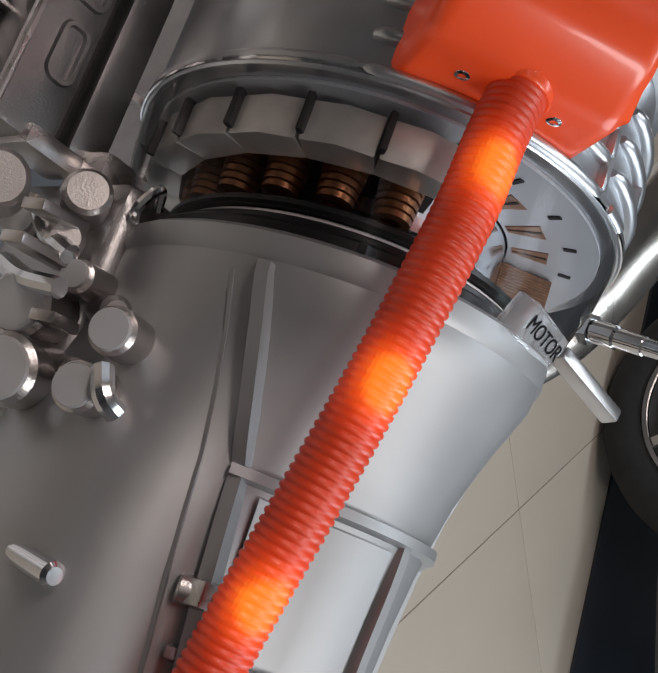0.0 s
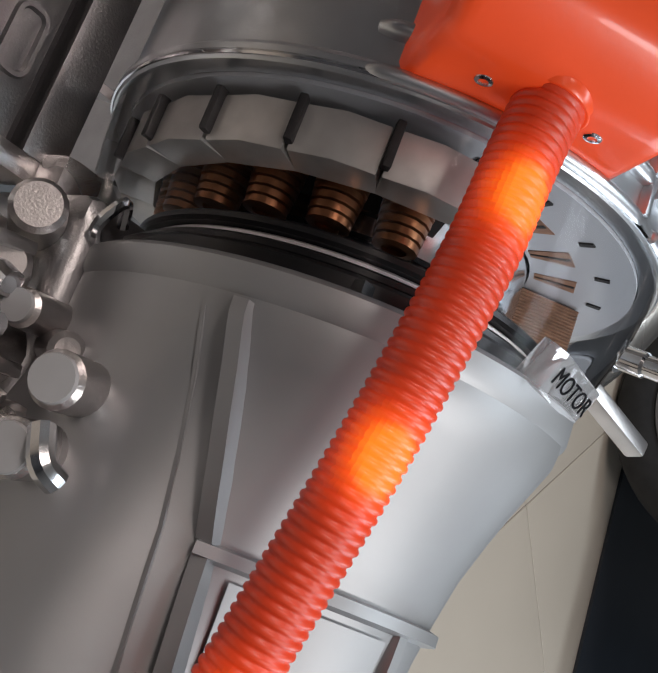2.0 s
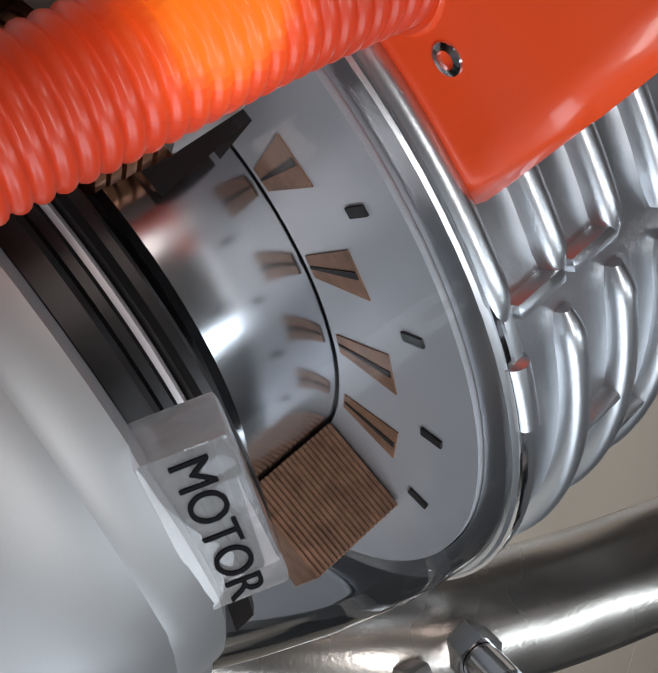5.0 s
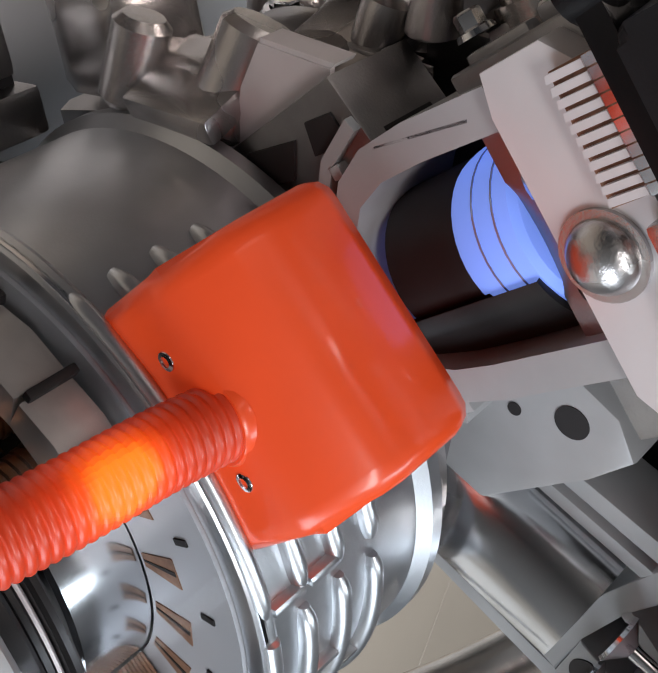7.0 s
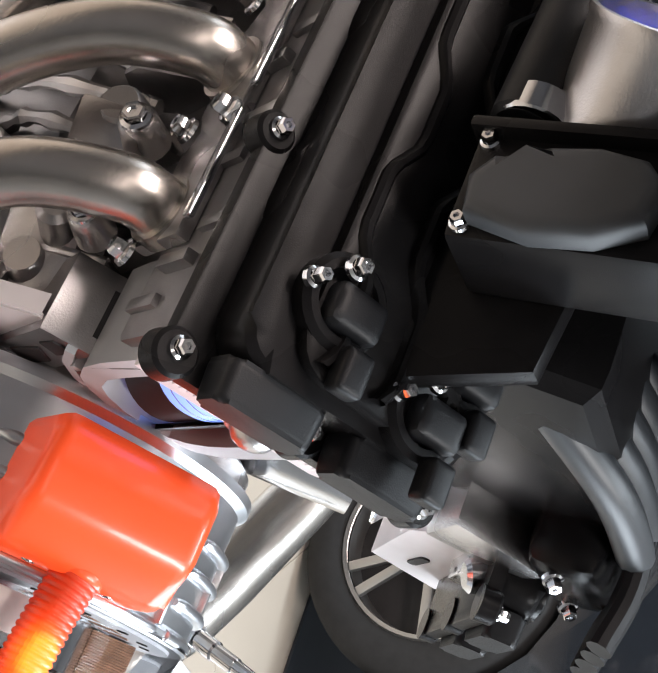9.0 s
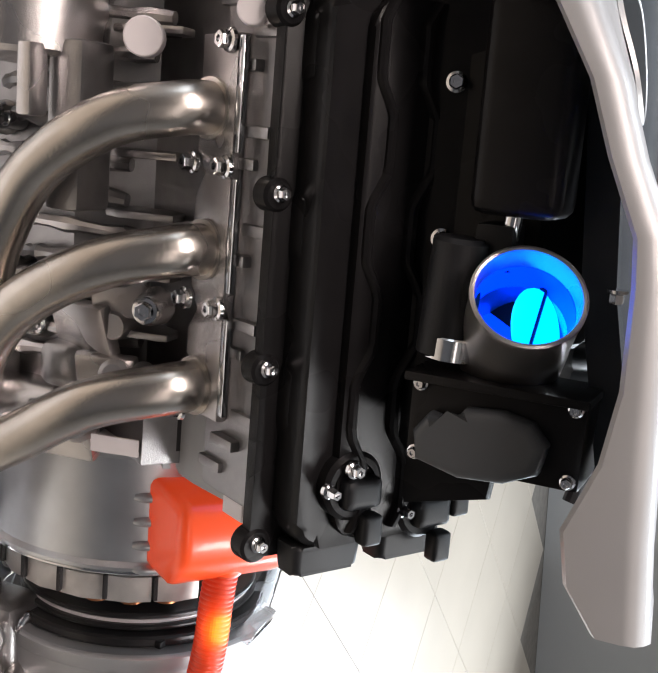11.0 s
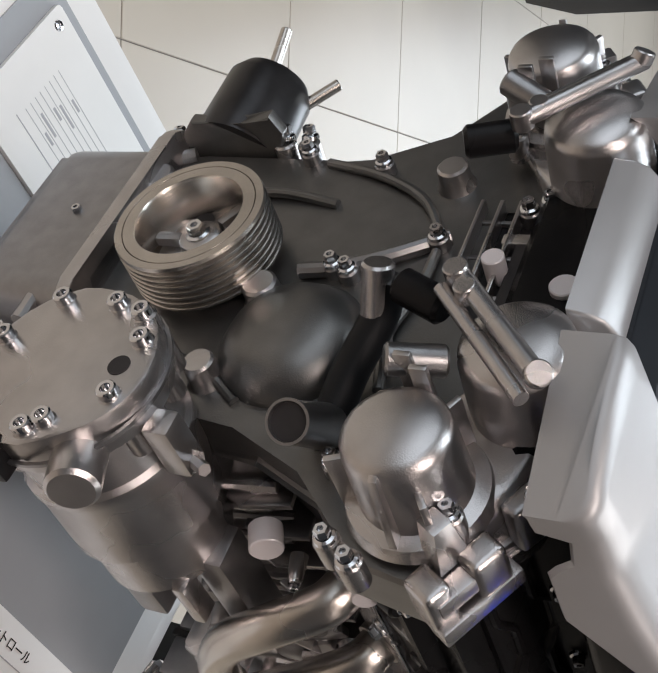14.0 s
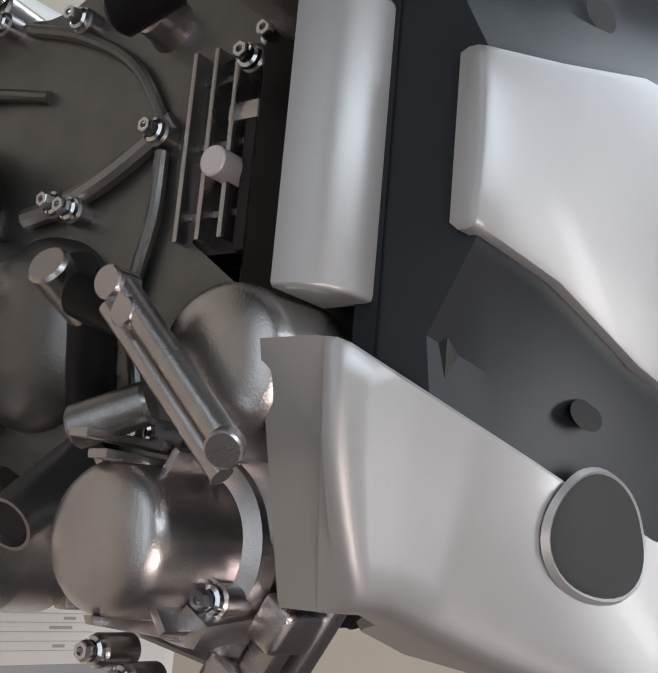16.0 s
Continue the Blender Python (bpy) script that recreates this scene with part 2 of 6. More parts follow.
def frame_of(axis, hint=(0, 0, 1)):
    a = Vector(axis).normalized()
    h = Vector(hint)
    if abs(a.dot(h.normalized())) > 0.98:
        h = Vector((0, 1, 0)) if abs(a.y) < 0.9 else Vector((1, 0, 0))
    u = h.cross(a).normalized()
    return u, a.cross(u), a


def box(bm, c, size, axes=None, bevel=0.0, seg=2):
    """A block round c; axes: its three directions."""
    ax = axes or (Vector((1, 0, 0)), Vector((0, 1, 0)), Vector((0, 0, 1)))
    vs = []
    for k in range(8):
        s = [(1 if k >> j & 1 else -1) * size[j] / 2 for j in range(3)]
        vs.append(bm.verts.new(Vector(c) + ax[0] * s[0] + ax[1] * s[1] + ax[2] * s[2]))
    fs = [bm.faces.new([vs[i] for i in q]) for q in ((0, 1, 3, 2), (4, 6, 7, 5), (0, 4, 5, 1), (2, 3, 7, 6), (0, 2, 6, 4), (1, 5, 7, 3))]
    if bevel:
        bmesh.ops.bevel(bm, geom=list({e for f in fs for e in f.edges}), offset=bevel, segments=seg, profile=0.6, affect="EDGES")
    return bm


def lathe(bm, at, axis, profile, seg=32, a0=0.0, a1=360.0, hint=(0, 0, 1)):
    """Turns (distance along the axis, radius) round the axis; a0 to a1 degrees."""
    u, v, a = frame_of(axis, hint)
    at = Vector(at)
    full = abs(a1 - a0) >= 359.9
    n = seg if full else seg + 1
    rings = []
    for d, r in profile:
        ring = []
        for i in range(n):
            t = radians(a0 + (a1 - a0) * i / seg)
            ring.append(bm.verts.new(at + a * d + (u * math.cos(t) + v * math.sin(t)) * max(r, 1e-5)))
        rings.append(ring)
    for p, q in zip(rings, rings[1:]):
        for i in range(n if full else n - 1):
            j = (i + 1) % n
            bm.faces.new((p[i], p[j], q[j], q[i]))
    bmesh.ops.remove_doubles(bm, verts=[w for ring, (d, r) in zip(rings, profile) if r < 1e-4 for w in ring], dist=1e-4)
    return bm


def cyl(bm, p0, p1, r0, r1=None, seg=20, bevel=0.0):
    p0, p1 = Vector(p0), Vector(p1)
    r1 = r0 if r1 is None else r1
    h = (p1 - p0).length
    b = min(bevel, h / 3, r0 / 2, r1 / 2)
    prof = [(0, 0), (0, r0 - b), (b, r0), (h - b, r1), (h, r1 - b), (h, 0)] if b else [(0, 0), (0, r0), (h, r1), (h, 0)]
    return lathe(bm, p0, p1 - p0, prof, seg)


def spline(points, steps=8):
    """A smooth run through points."""
    P = [Vector(p) for p in points]
    P = [P[0] * 2 - P[1]] + P + [P[-1] * 2 - P[-2]]
    out = []
    for i in range(1, len(P) - 2):
        for k in range(steps):
            t = k / steps
            a, b, c, d = P[i - 1], P[i], P[i + 1], P[i + 2]
            out.append(0.5 * (2 * b + (c - a) * t + (2 * a - 5 * b + 4 * c - d) * t * t + (3 * b - a - 3 * c + d) * t ** 3))
    return out + [P[-2]]


def tube(bm, pts, radius, seg=16, cap=True, inner=0.0):
    """A round bar along pts; radius a number or one for each point."""
    rad = [radius] * len(pts) if isinstance(radius, (int, float)) else radius
    u = None
    rings = []
    for i, p in enumerate(pts):
        t = (Vector(pts[min(i + 1, len(pts) - 1)]) - Vector(pts[max(i - 1, 0)])).normalized()
        if u is None:
            u, v, _ = frame_of(t)
        u = (u - t * u.dot(t)).normalized()
        v = t.cross(u)
        rings.append([bm.verts.new(Vector(p) + (u * math.cos(2 * math.pi * k / seg) + v * math.sin(2 * math.pi * k / seg)) * rad[i]) for k in range(seg)])
    for p, q in zip(rings, rings[1:]):
        for k in range(seg):
            bm.faces.new((p[k], p[(k + 1) % seg], q[(k + 1) % seg], q[k]))
    if cap:
        bm.faces.new(rings[0][::-1])
        bm.faces.new(rings[-1])
    return bm


def prism(bm, outline, to3, d0, d1, bevel=0.0, seg=2):
    """An outline of (a, b) pushed from depth d0 to d1; to3(a, b, d) gives the place."""
    lo = [bm.verts.new(Vector(to3(a, b, d0))) for a, b in outline]
    hi = [bm.verts.new(Vector(to3(a, b, d1))) for a, b in outline]
    n = len(outline)
    fs = [bm.faces.new(lo[::-1]), bm.faces.new(hi)]
    fs += [bm.faces.new((lo[i], lo[(i + 1) % n], hi[(i + 1) % n], hi[i])) for i in range(n)]
    if bevel:
        es = list({e for f in fs[:2] for e in f.edges})
        bmesh.ops.bevel(bm, geom=es, offset=bevel, segments=seg, profile=0.6, affect="EDGES")
    return bm


def XZ(a, b, d):
    return (a, d, b)


def rounded(w, h, r, n=5):
    """The outline of a rounded rectangle."""
    out = []
    for cx, cy, t0 in ((w / 2 - r, h / 2 - r, 0), (-w / 2 + r, h / 2 - r, 90), (-w / 2 + r, -h / 2 + r, 180), (w / 2 - r, -h / 2 + r, 270)):
        for k in range(n + 1):
            t = radians(t0 + 90 * k / n)
            out.append((cx + r * math.cos(t), cy + r * math.sin(t)))
    return out


def hex_head(bm, at, axis, r, h):
    """A flanged hexagon head with a dimple."""
    u, v, a = frame_of(axis)
    at = Vector(at)
    lathe(bm, at, axis, [(0, 0), (0, r * 1.45), (h * 0.25, r * 1.35), (h * 0.35, r * 1.0)], 20)
    lathe(bm, at + a * h * 0.3, axis, [(0, 0), (0, r), (h * 0.6, r), (h * 0.75, r * 0.85), (h * 0.75, r * 0.45), (h * 0.5, r * 0.4), (h * 0.5, 0)], 6)
    return bm


def bolt(at, axis, r, h, label="small bright steel flange bolt", parent=None, group="casing bolts"):
    bm = hex_head(B(), at, axis, r, h)
    if parent is not None:
        return part("bolt", bm, CHROME, parent)
    return solo("bolt", bm, CHROME, at, label, "bolt", group=group)


UL, WL = Vector((-0.5, 0, 0.866)), Vector((0.866, 0, 0.5))
UR, WR = Vector((0.5, 0, 0.866)), Vector((0.866, 0, -0.5))
YY = Vector((0, 1, 0))


def bank(side):
    """Place in a cylinder bank: along the bore u, across w (to the right), along the crank y."""
    uu, ww = (UL, WL) if side < 0 else (UR, WR)
    return lambda w, u, y: uu * u + ww * w + YY * y

# ---- the room ----
def room_box(name, c, size, material, label, kind="structure"):
    return solo(name, box(B(), c, size), material, c, label, name.split("_")[0], kind=kind, space=ROOM)


room_box("floor", (0.5, 0, -0.053), (11, 11, 0.1), GROUT, "grey grout bed under the beige floor tiles")
# Out-of-view wall, coloured dark to take light off the gearbox's left flank.
room_box("wall_west", (-4.55, 0, 1.7), (0.1, 11, 3.4), WALL_DARK, "unseen showroom wall darkened to dim reflections")
room_box("wall_east", (5.55, 0, 1.7), (0.1, 11, 3.4), WALL, "plain pale painted showroom wall")
room_box("wall_south", (0.5, -5.05, 1.7), (10, 0.1, 3.4), WALL, "plain pale painted showroom wall")
room_box("wall_north", (0.5, 5.05, 1.7), (10, 0.1, 3.4), WALL, "plain pale painted showroom wall")
room_box("ceiling", (0.5, 0, 3.45), (11, 11, 0.1), CEIL, "plain pale showroom ceiling")
# Thin dark blue-grey sheet that covers the tiles from x = 2.31.
room_box("display_floor", (3.9, 2.25, 0.004), (3.18, 5.4, 0.008), MAT_DARK, "dark blue-grey sheet over the tiles beside the display")


# ---- gearbox and bell housing ----
def case_radius(th, y):
    """Radius of the gearbox case at an angle (degrees, from the right, up) and a place behind the motor."""
    top = np.interp(-y, [0.177, 0.185, 0.2, 0.225, 0.255, 0.29, 0.345, 0.45, 0.8], [0.133, 0.135, 0.133, 0.121, 0.108, 0.099, 0.09, 0.082, 0.078])
    low = np.interp(-y, [0.177, 0.2, 0.3, 0.45, 0.8], [0.133, 0.134, 0.135, 0.13, 0.12])
    d = abs((th - 70 + 180) % 360 - 180)
    k = min(1, max(0, (d - 65) / 70))
    t = (th + 180) % 360 - 180
    q = float(np.interp(t, [-110, -50, 40, 60, 85], [0.0, 1.0, 1.0, 0.95, 0.0]))
    flank = float(np.interp(th % 360, [128, 165, 235, 275], [0.0, 1.0, 1.0, 0.0]) * np.interp(-y, [0.22, 0.34, 0.8], [0.0, 0.030, 0.050]))
    return float(top + (low - top) * k * k * (3 - 2 * k)) * (1 - 0.145 * q) + flank


def on_case(th, y, lift=0.0):
    r = case_radius(th, y) + lift
    return Vector((r * math.cos(radians(th)), y, r * math.sin(radians(th))))


gearbox = thing("gearbox", (0, -0.4, 0), "satin silver gearbox with a flared ribbed bell housing", "gearbox")
bm = B()
ys = [-0.177, -0.182, -0.192, -0.2, -0.212, -0.225, -0.24, -0.26, -0.28, -0.3, -0.33, -0.37, -0.42, -0.5, -0.62, -0.8]
rings = [[bm.verts.new(on_case(k * 5, y)) for k in range(72)] for y in ys]
for p, q in zip(rings, rings[1:]):
    for k in range(72):
        bm.faces.new((p[k], p[(k + 1) % 72], q[(k + 1) % 72], q[k]))
bm.faces.new(rings[-1])
part("case", bm, SATIN, gearbox, "satin silver tapering case", 50)
bm = B()
loops = [[bm.verts.new(on_case(k * 5, y, lift) + YY * (-0.176 - y) + YY * shift) for k in range(72)] for y, lift, shift in ((-0.18, -0.03, 0.0), (-0.18, -0.001, 0.0), (-0.18, 0.0025, -0.003), (-0.18, 0.0025, -0.013), (-0.18, -0.001, -0.018), (-0.18, -0.03, -0.018))]
for p, q in zip(loops, loops[1:]):
    for k in range(72):
        bm.faces.new((p[k], p[(k + 1) % 72], q[(k + 1) % 72], q[k]))
part("flange", bm, SATIN, gearbox, "machined flange ring")


def case_rib(th, y0, y1, w, h, n=14):
    """A rib that runs along the case."""
    bm = B()
    prev = None
    for i in range(n + 1):
        y = y0 + (y1 - y0) * i / n
        t = th(y) if callable(th) else th
        c = on_case(t, y, -0.004)
        out = Vector((math.cos(radians(t)), 0, math.sin(radians(t))))
        side = Vector((-out.z, 0, out.x))
        k = math.sin(math.pi * min(1, max(0, i / n)) ) ** 0.35 if 0 < i < n else 0.35
        ring = [bm.verts.new(c + side * w), bm.verts.new(c + side * w * 0.55 + out * (0.004 + h * k)), bm.verts.new(c - side * w * 0.55 + out * (0.004 + h * k)), bm.verts.new(c - side * w)]
        if prev:
            for a in range(3):
                bm.faces.new((prev[a], prev[a + 1], ring[a + 1], ring[a]))
        prev = ring
    return bm


def case_hoop(y, t0, t1, w, h, n=20):
    """A rib that runs round the case."""
    bm = B()
    prev = None
    for i in range(n + 1):
        t = t0 + (t1 - t0) * i / n
        c = on_case(t, y, -0.004)
        out = Vector((math.cos(radians(t)), 0, math.sin(radians(t))))
        ring = [bm.verts.new(c + YY * w), bm.verts.new(c + YY * w * 0.5 + out * (0.004 + h)), bm.verts.new(c - YY * w * 0.5 + out * (0.004 + h)), bm.verts.new(c - YY * w)]
        if prev:
            for a in range(3):
                bm.faces.new((prev[a], prev[a + 1], ring[a + 1], ring[a]))
        prev = ring
    return bm


part("rib", case_rib(lambda y: np.interp(-y, [0.195, 0.285, 0.6], [156, 149, 138]), -0.194, -0.285, 0.006, 0.010), SATIN, gearbox)
part("rib", case_rib(lambda y: np.interp(-y, [0.195, 0.285, 0.6], [156, 149, 138]), -0.287, -0.46, 0.006, 0.009), SATIN, gearbox)
part("seam", case_rib(lambda y: np.interp(-y, [0.195, 0.285, 0.6], [163, 157, 146]), -0.20, -0.60, 0.0016, 0.0010), SATIN, gearbox, "low step along the case")
part("rib", case_rib(38, -0.205, -0.46, 0.006, 0.010), SATIN, gearbox)
part("rib", case_hoop(-0.288, 30, 150, 0.005, 0.006), SATIN, gearbox)
part("rib", case_hoop(-0.372, 30, 150, 0.005, 0.006), SATIN, gearbox)
part("rib", case_rib(95, -0.288, -0.46, 0.005, 0.007), SATIN, gearbox)
bm = B()
for a, b in ((100, 142),):
    prev = None
    for i in range(9):
        t = a + (b - a) * i / 8
        ring = [bm.verts.new(on_case(t, -0.296, 0.0025)), bm.verts.new(on_case(t, -0.366, 0.0025))]
        if prev:
            bm.faces.new((prev[0], ring[0], ring[1], prev[1]))
        prev = ring
part("recess", bm, SATIN, gearbox, "darker sunk panel between the ribs")
clip = B()
box(clip, on_case(146, -0.345, 0.008), (0.018, 0.012, 0.012), bevel=0.002)
cyl(clip, on_case(147, -0.345, 0.01) + Vector((-0.005, 0, -0.01)), on_case(140, -0.345, 0.012), 0.007, bevel=0.001)
part("lug", clip, ALU, gearbox)
part("stud", cyl(B(), (-0.145, -0.353, -0.012), (-0.150, -0.358, 0.030), 0.006, bevel=0.002), CHROME, gearbox, "bright pin on the case side")

# ---- hydraulic valve unit low on the gearbox's left side ----
unit = thing("valve_unit", (-0.14, -0.23, -0.1), "cast aluminium valve unit with round solenoid bodies", "valve unit")
part("body", box(B(), (-0.112, -0.222, -0.092), (0.055, 0.135, 0.10), bevel=0.016, seg=4), ALU_DARK, unit)
for a, b in (((-0.194, -0.203, -0.032), (-0.160, -0.197, -0.040)), ((-0.197, -0.222, -0.032), (-0.155, -0.217, -0.042)), ((-0.172, -0.250, -0.022), (-0.150, -0.247, -0.030))):
    a, b = Vector(a), Vector(b)
    d = (b - a).normalized()
    sd = d.cross(Vector((0, 0, 1))).normalized()
    part("bar", box(B(), (a + b) / 2, ((b - a).length, 0.006, 0.014), (d, sd, d.cross(sd)), 0.0015), ALU, unit, "pale flat-topped bar")
for p, q, r in (((-0.15, -0.205, -0.06), (-0.168, -0.207, -0.035), 0.010), ((-0.14, -0.178, -0.07), (-0.16, -0.176, -0.045), 0.013), ((-0.185, -0.19, -0.08), (-0.205, -0.195, -0.05), 0.015), ((-0.13, -0.262, -0.05), (-0.142, -0.266, -0.022), 0.007), ((-0.128, -0.228, -0.04), (-0.14, -0.232, -0.012), 0.008), ((-0.15, -0.24, -0.07), (-0.17, -0.245, -0.05), 0.007)):
    part("stub", cyl(B(), p, q, r, bevel=0.0025), ALU, unit)
for p, q, r in (((-0.13, -0.235, -0.066), (-0.172, -0.245, -0.045), 0.017), ((-0.13, -0.268, -0.058), (-0.172, -0.278, -0.036), 0.018), ((-0.125, -0.272, -0.01), (-0.165, -0.279, 0.012), 0.012), ((-0.122, -0.243, -0.006), (-0.16, -0.249, 0.014), 0.012), ((-0.12, -0.186, -0.1), (-0.165, -0.193, -0.086), 0.014), ((-0.12, -0.216, -0.045), (-0.158, -0.222, -0.03), 0.009)):
    s = part("solenoid", cyl(B(), p, q, r, bevel=0.003), ALU, unit)
    part("cap", lathe(B(), q, Vector(q) - Vector(p), [(0, r * 0.85), (0.002, r * 0.8), (0.0025, 0)], 20), CUT, s, "flat grey end face")
for a, b in (((-0.165, -0.19, -0.07), (-0.165, -0.215, -0.03)), ((-0.168, -0.222, -0.075), (-0.17, -0.235, -0.02)), ((-0.16, -0.268, 0.02), (-0.152, -0.285, 0.03))):
    part("link", tube(B(), spline([a, (Vector(a) + Vector(b)) / 2 + Vector((-0.004, -0.004, 0.003)), b], 5), 0.0055, 10), POLISHED, unit)

# ---- lower castings left of the motor ----
sump = thing("lower_casting", (-0.15, 0.0, -0.12), "grey lower engine casting with raised oblong bosses", "casting")
part("body", box(B(), (0.02, 0.12, -0.14), (0.20, 0.48, 0.13), bevel=0.015), ALU_DARK, sump)
part("beam", box(B(), (-0.139, -0.062, -0.118), (0.026, 0.165, 0.056), bevel=0.004), ALU_DARK, sump, "smooth flat beam beside the motor")
# Black filler paints the shade in the gap between the two beams.
part("gap", box(B(), (-0.1545, -0.066, -0.128), (0.009, 0.16, 0.05)), SHADE, sump, "black filler for the shade between the beams")
part("beam", box(B(), (-0.181, -0.070, -0.122), (0.046, 0.165, 0.056), bevel=0.005), ALU_DARK, sump, "wide flat beam with oblong ribs")
part("beam", box(B(), (-0.222, -0.060, -0.142), (0.034, 0.15, 0.05), bevel=0.010), ALU_DARK, sump)


def oblong_rib(cx, cy, w, h, z):
    """A raised rounded outline on the top of a beam."""
    bm = B()
    rows = []
    for grow, lift in ((0.0022, 0.0), (0.0012, 0.0025), (-0.0012, 0.0025), (-0.0022, 0.0)):
        rows.append([bm.verts.new((cx + a, cy + b, z + lift)) for a, b in rounded(w + 2 * grow, h + 2 * grow, 0.006 + grow)])
    for p, q in zip(rows, rows[1:]):
        for k in range(len(p)):
            bm.faces.new((p[k], p[(k + 1) % len(p)], q[(k + 1) % len(q)], q[k]))
    return bm


part("rib", oblong_rib(-0.174, -0.098, 0.016, 0.034, -0.0942), ALU_DARK, sump)
part("rib", oblong_rib(-0.176, -0.035, 0.022, 0.062, -0.0942), ALU_DARK, sump)
part("rib", box(B(), (-0.200, -0.072, -0.093), (0.003, 0.15, 0.005), bevel=0.001), ALU, sump)
for k in range(5):
    part("rib", box(B(), (-0.216, -0.115 + 0.026 * k, -0.115), (0.03, 0.0035, 0.008), bevel=0.001), ALU, sump)
part("foot", box(B(), (-0.158, -0.150, -0.104), (0.040, 0.014, 0.030), bevel=0.005), ALU, sump, "bright machined end foot")
part("foot", box(B(), (-0.127, -0.152, -0.088), (0.026, 0.030, 0.034), bevel=0.007), ALU, sump, "bright machined end foot")
part("foot", lathe(B(), (-0.116, -0.170, -0.078), (-0.3, -0.5, 0.8), [(0, 0.018), (0.010, 0.017), (0.016, 0.012), (0.018, 0)], 24), SATIN, sump)
part("tab", prism(B(), [(-0.125, -0.108), (-0.112, -0.092), (-0.132, -0.094)], XZ, -0.094, -0.089), CUT_LIGHT, sump)

# ---- electric motor ----
motor = thing("electric_motor", (0, -0.05, 0), "cutaway electric motor with finned silver case and copper coils", "motor")
part("case", lathe(B(), (0, -0.096, 0), (0, 1, 0), [(0, 0.138), (0, 0.1475), (0.003, 0.1495), (0.007, 0.1495), (0.011, 0.1455), (0.10, 0.1455), (0.105, 0.151), (0.112, 0.151), (0.112, 0.10)], 96), FIN, motor, "bright round case")


def fin(y, a0, a1, w=0.0042, h=0.0075):
    """A rounded rib round the motor, with rounded ends."""
    bm = B()
    prev = None
    n = 36
    for i in range(n + 1):
        q = i / n
        t = radians(a0 + (a1 - a0) * q)
        k = min(1.0, 0.35 + 14.0 * min(q, 1 - q)) ** 0.5
        o = Vector((math.cos(t), 0, math.sin(t)))
        ring = [bm.verts.new(o * (0.1445 + h * k * math.sin(math.pi * j / 8) ** 0.7) + YY * (y + w * k * math.cos(math.pi * j / 8))) for j in range(9)]
        if prev:
            for j in range(8):
                bm.faces.new((prev[j], prev[j + 1], ring[j + 1], ring[j]))
        else:
            bm.faces.new(ring)
        prev = ring
    bm.faces.new(prev[::-1])
    return bm


for y, spans in ((-0.091, ((92, 150), (79, 88))), (-0.070, ((92, 150), (30, 88))), (-0.049, ((91, 150), (30, 88))), (-0.028, ((30, 86), (90, 150)))):
    for a0, a1 in spans:
        part("fin", fin(y, a0, a1), FIN, motor)
for th, y in ((92.3, -0.0785), (92.3, -0.058), (107, -0.08), (70, -0.058), (60, -0.038), (104, -0.038)):
    t = radians(th)
    o = Vector((math.cos(t), 0, math.sin(t)))
    s = Vector((-o.z, 0, o.x))
    part("crossbar", box(B(), o * 0.147 + YY * y, (0.005, 0.018, 0.007), (s, YY, o), 0.002), FIN, motor)
part("end_plate", lathe(B(), (0, -0.098, 0), (0, 1, 0), [(0, 0.084), (0, 0.1375), (0.006, 0.1375), (0.006, 0.084)], 96), PLATE, motor, "pale zinc end plate with slots")
for k in range(4):
    t = 79 - 18 + 18 * k
    o = Vector((math.cos(radians(t)), 0, math.sin(radians(t))))
    s = Vector((-o.z, 0, o.x))

    def at(a, b, d, o=o, s=s):
        return o * b + s * a + YY * d
    part("slot", prism(B(), [(-0.0035, 0.0865), (-0.0078, 0.108), (0.0078, 0.108), (0.0035, 0.0865)], at, -0.0985, -0.097), BROWN, motor, "slot packed with brown copper")
    part("slot_gap", prism(B(), [(-0.0004, 0.087), (-0.0012, 0.1075), (0.0012, 0.1075), (0.0004, 0.087)], at, -0.0988, -0.0984), SHADE, motor)
for k in range(5):
    t = 52.5 + 18 * k
    o = Vector((math.cos(radians(t)), 0, math.sin(radians(t))))
    s = Vector((-o.z, 0, o.x))
    part("mark", box(B(), o * 0.121 + YY * -0.0984, (0.003, 0.001, 0.0075), (s, YY, o)), SHADE, motor)
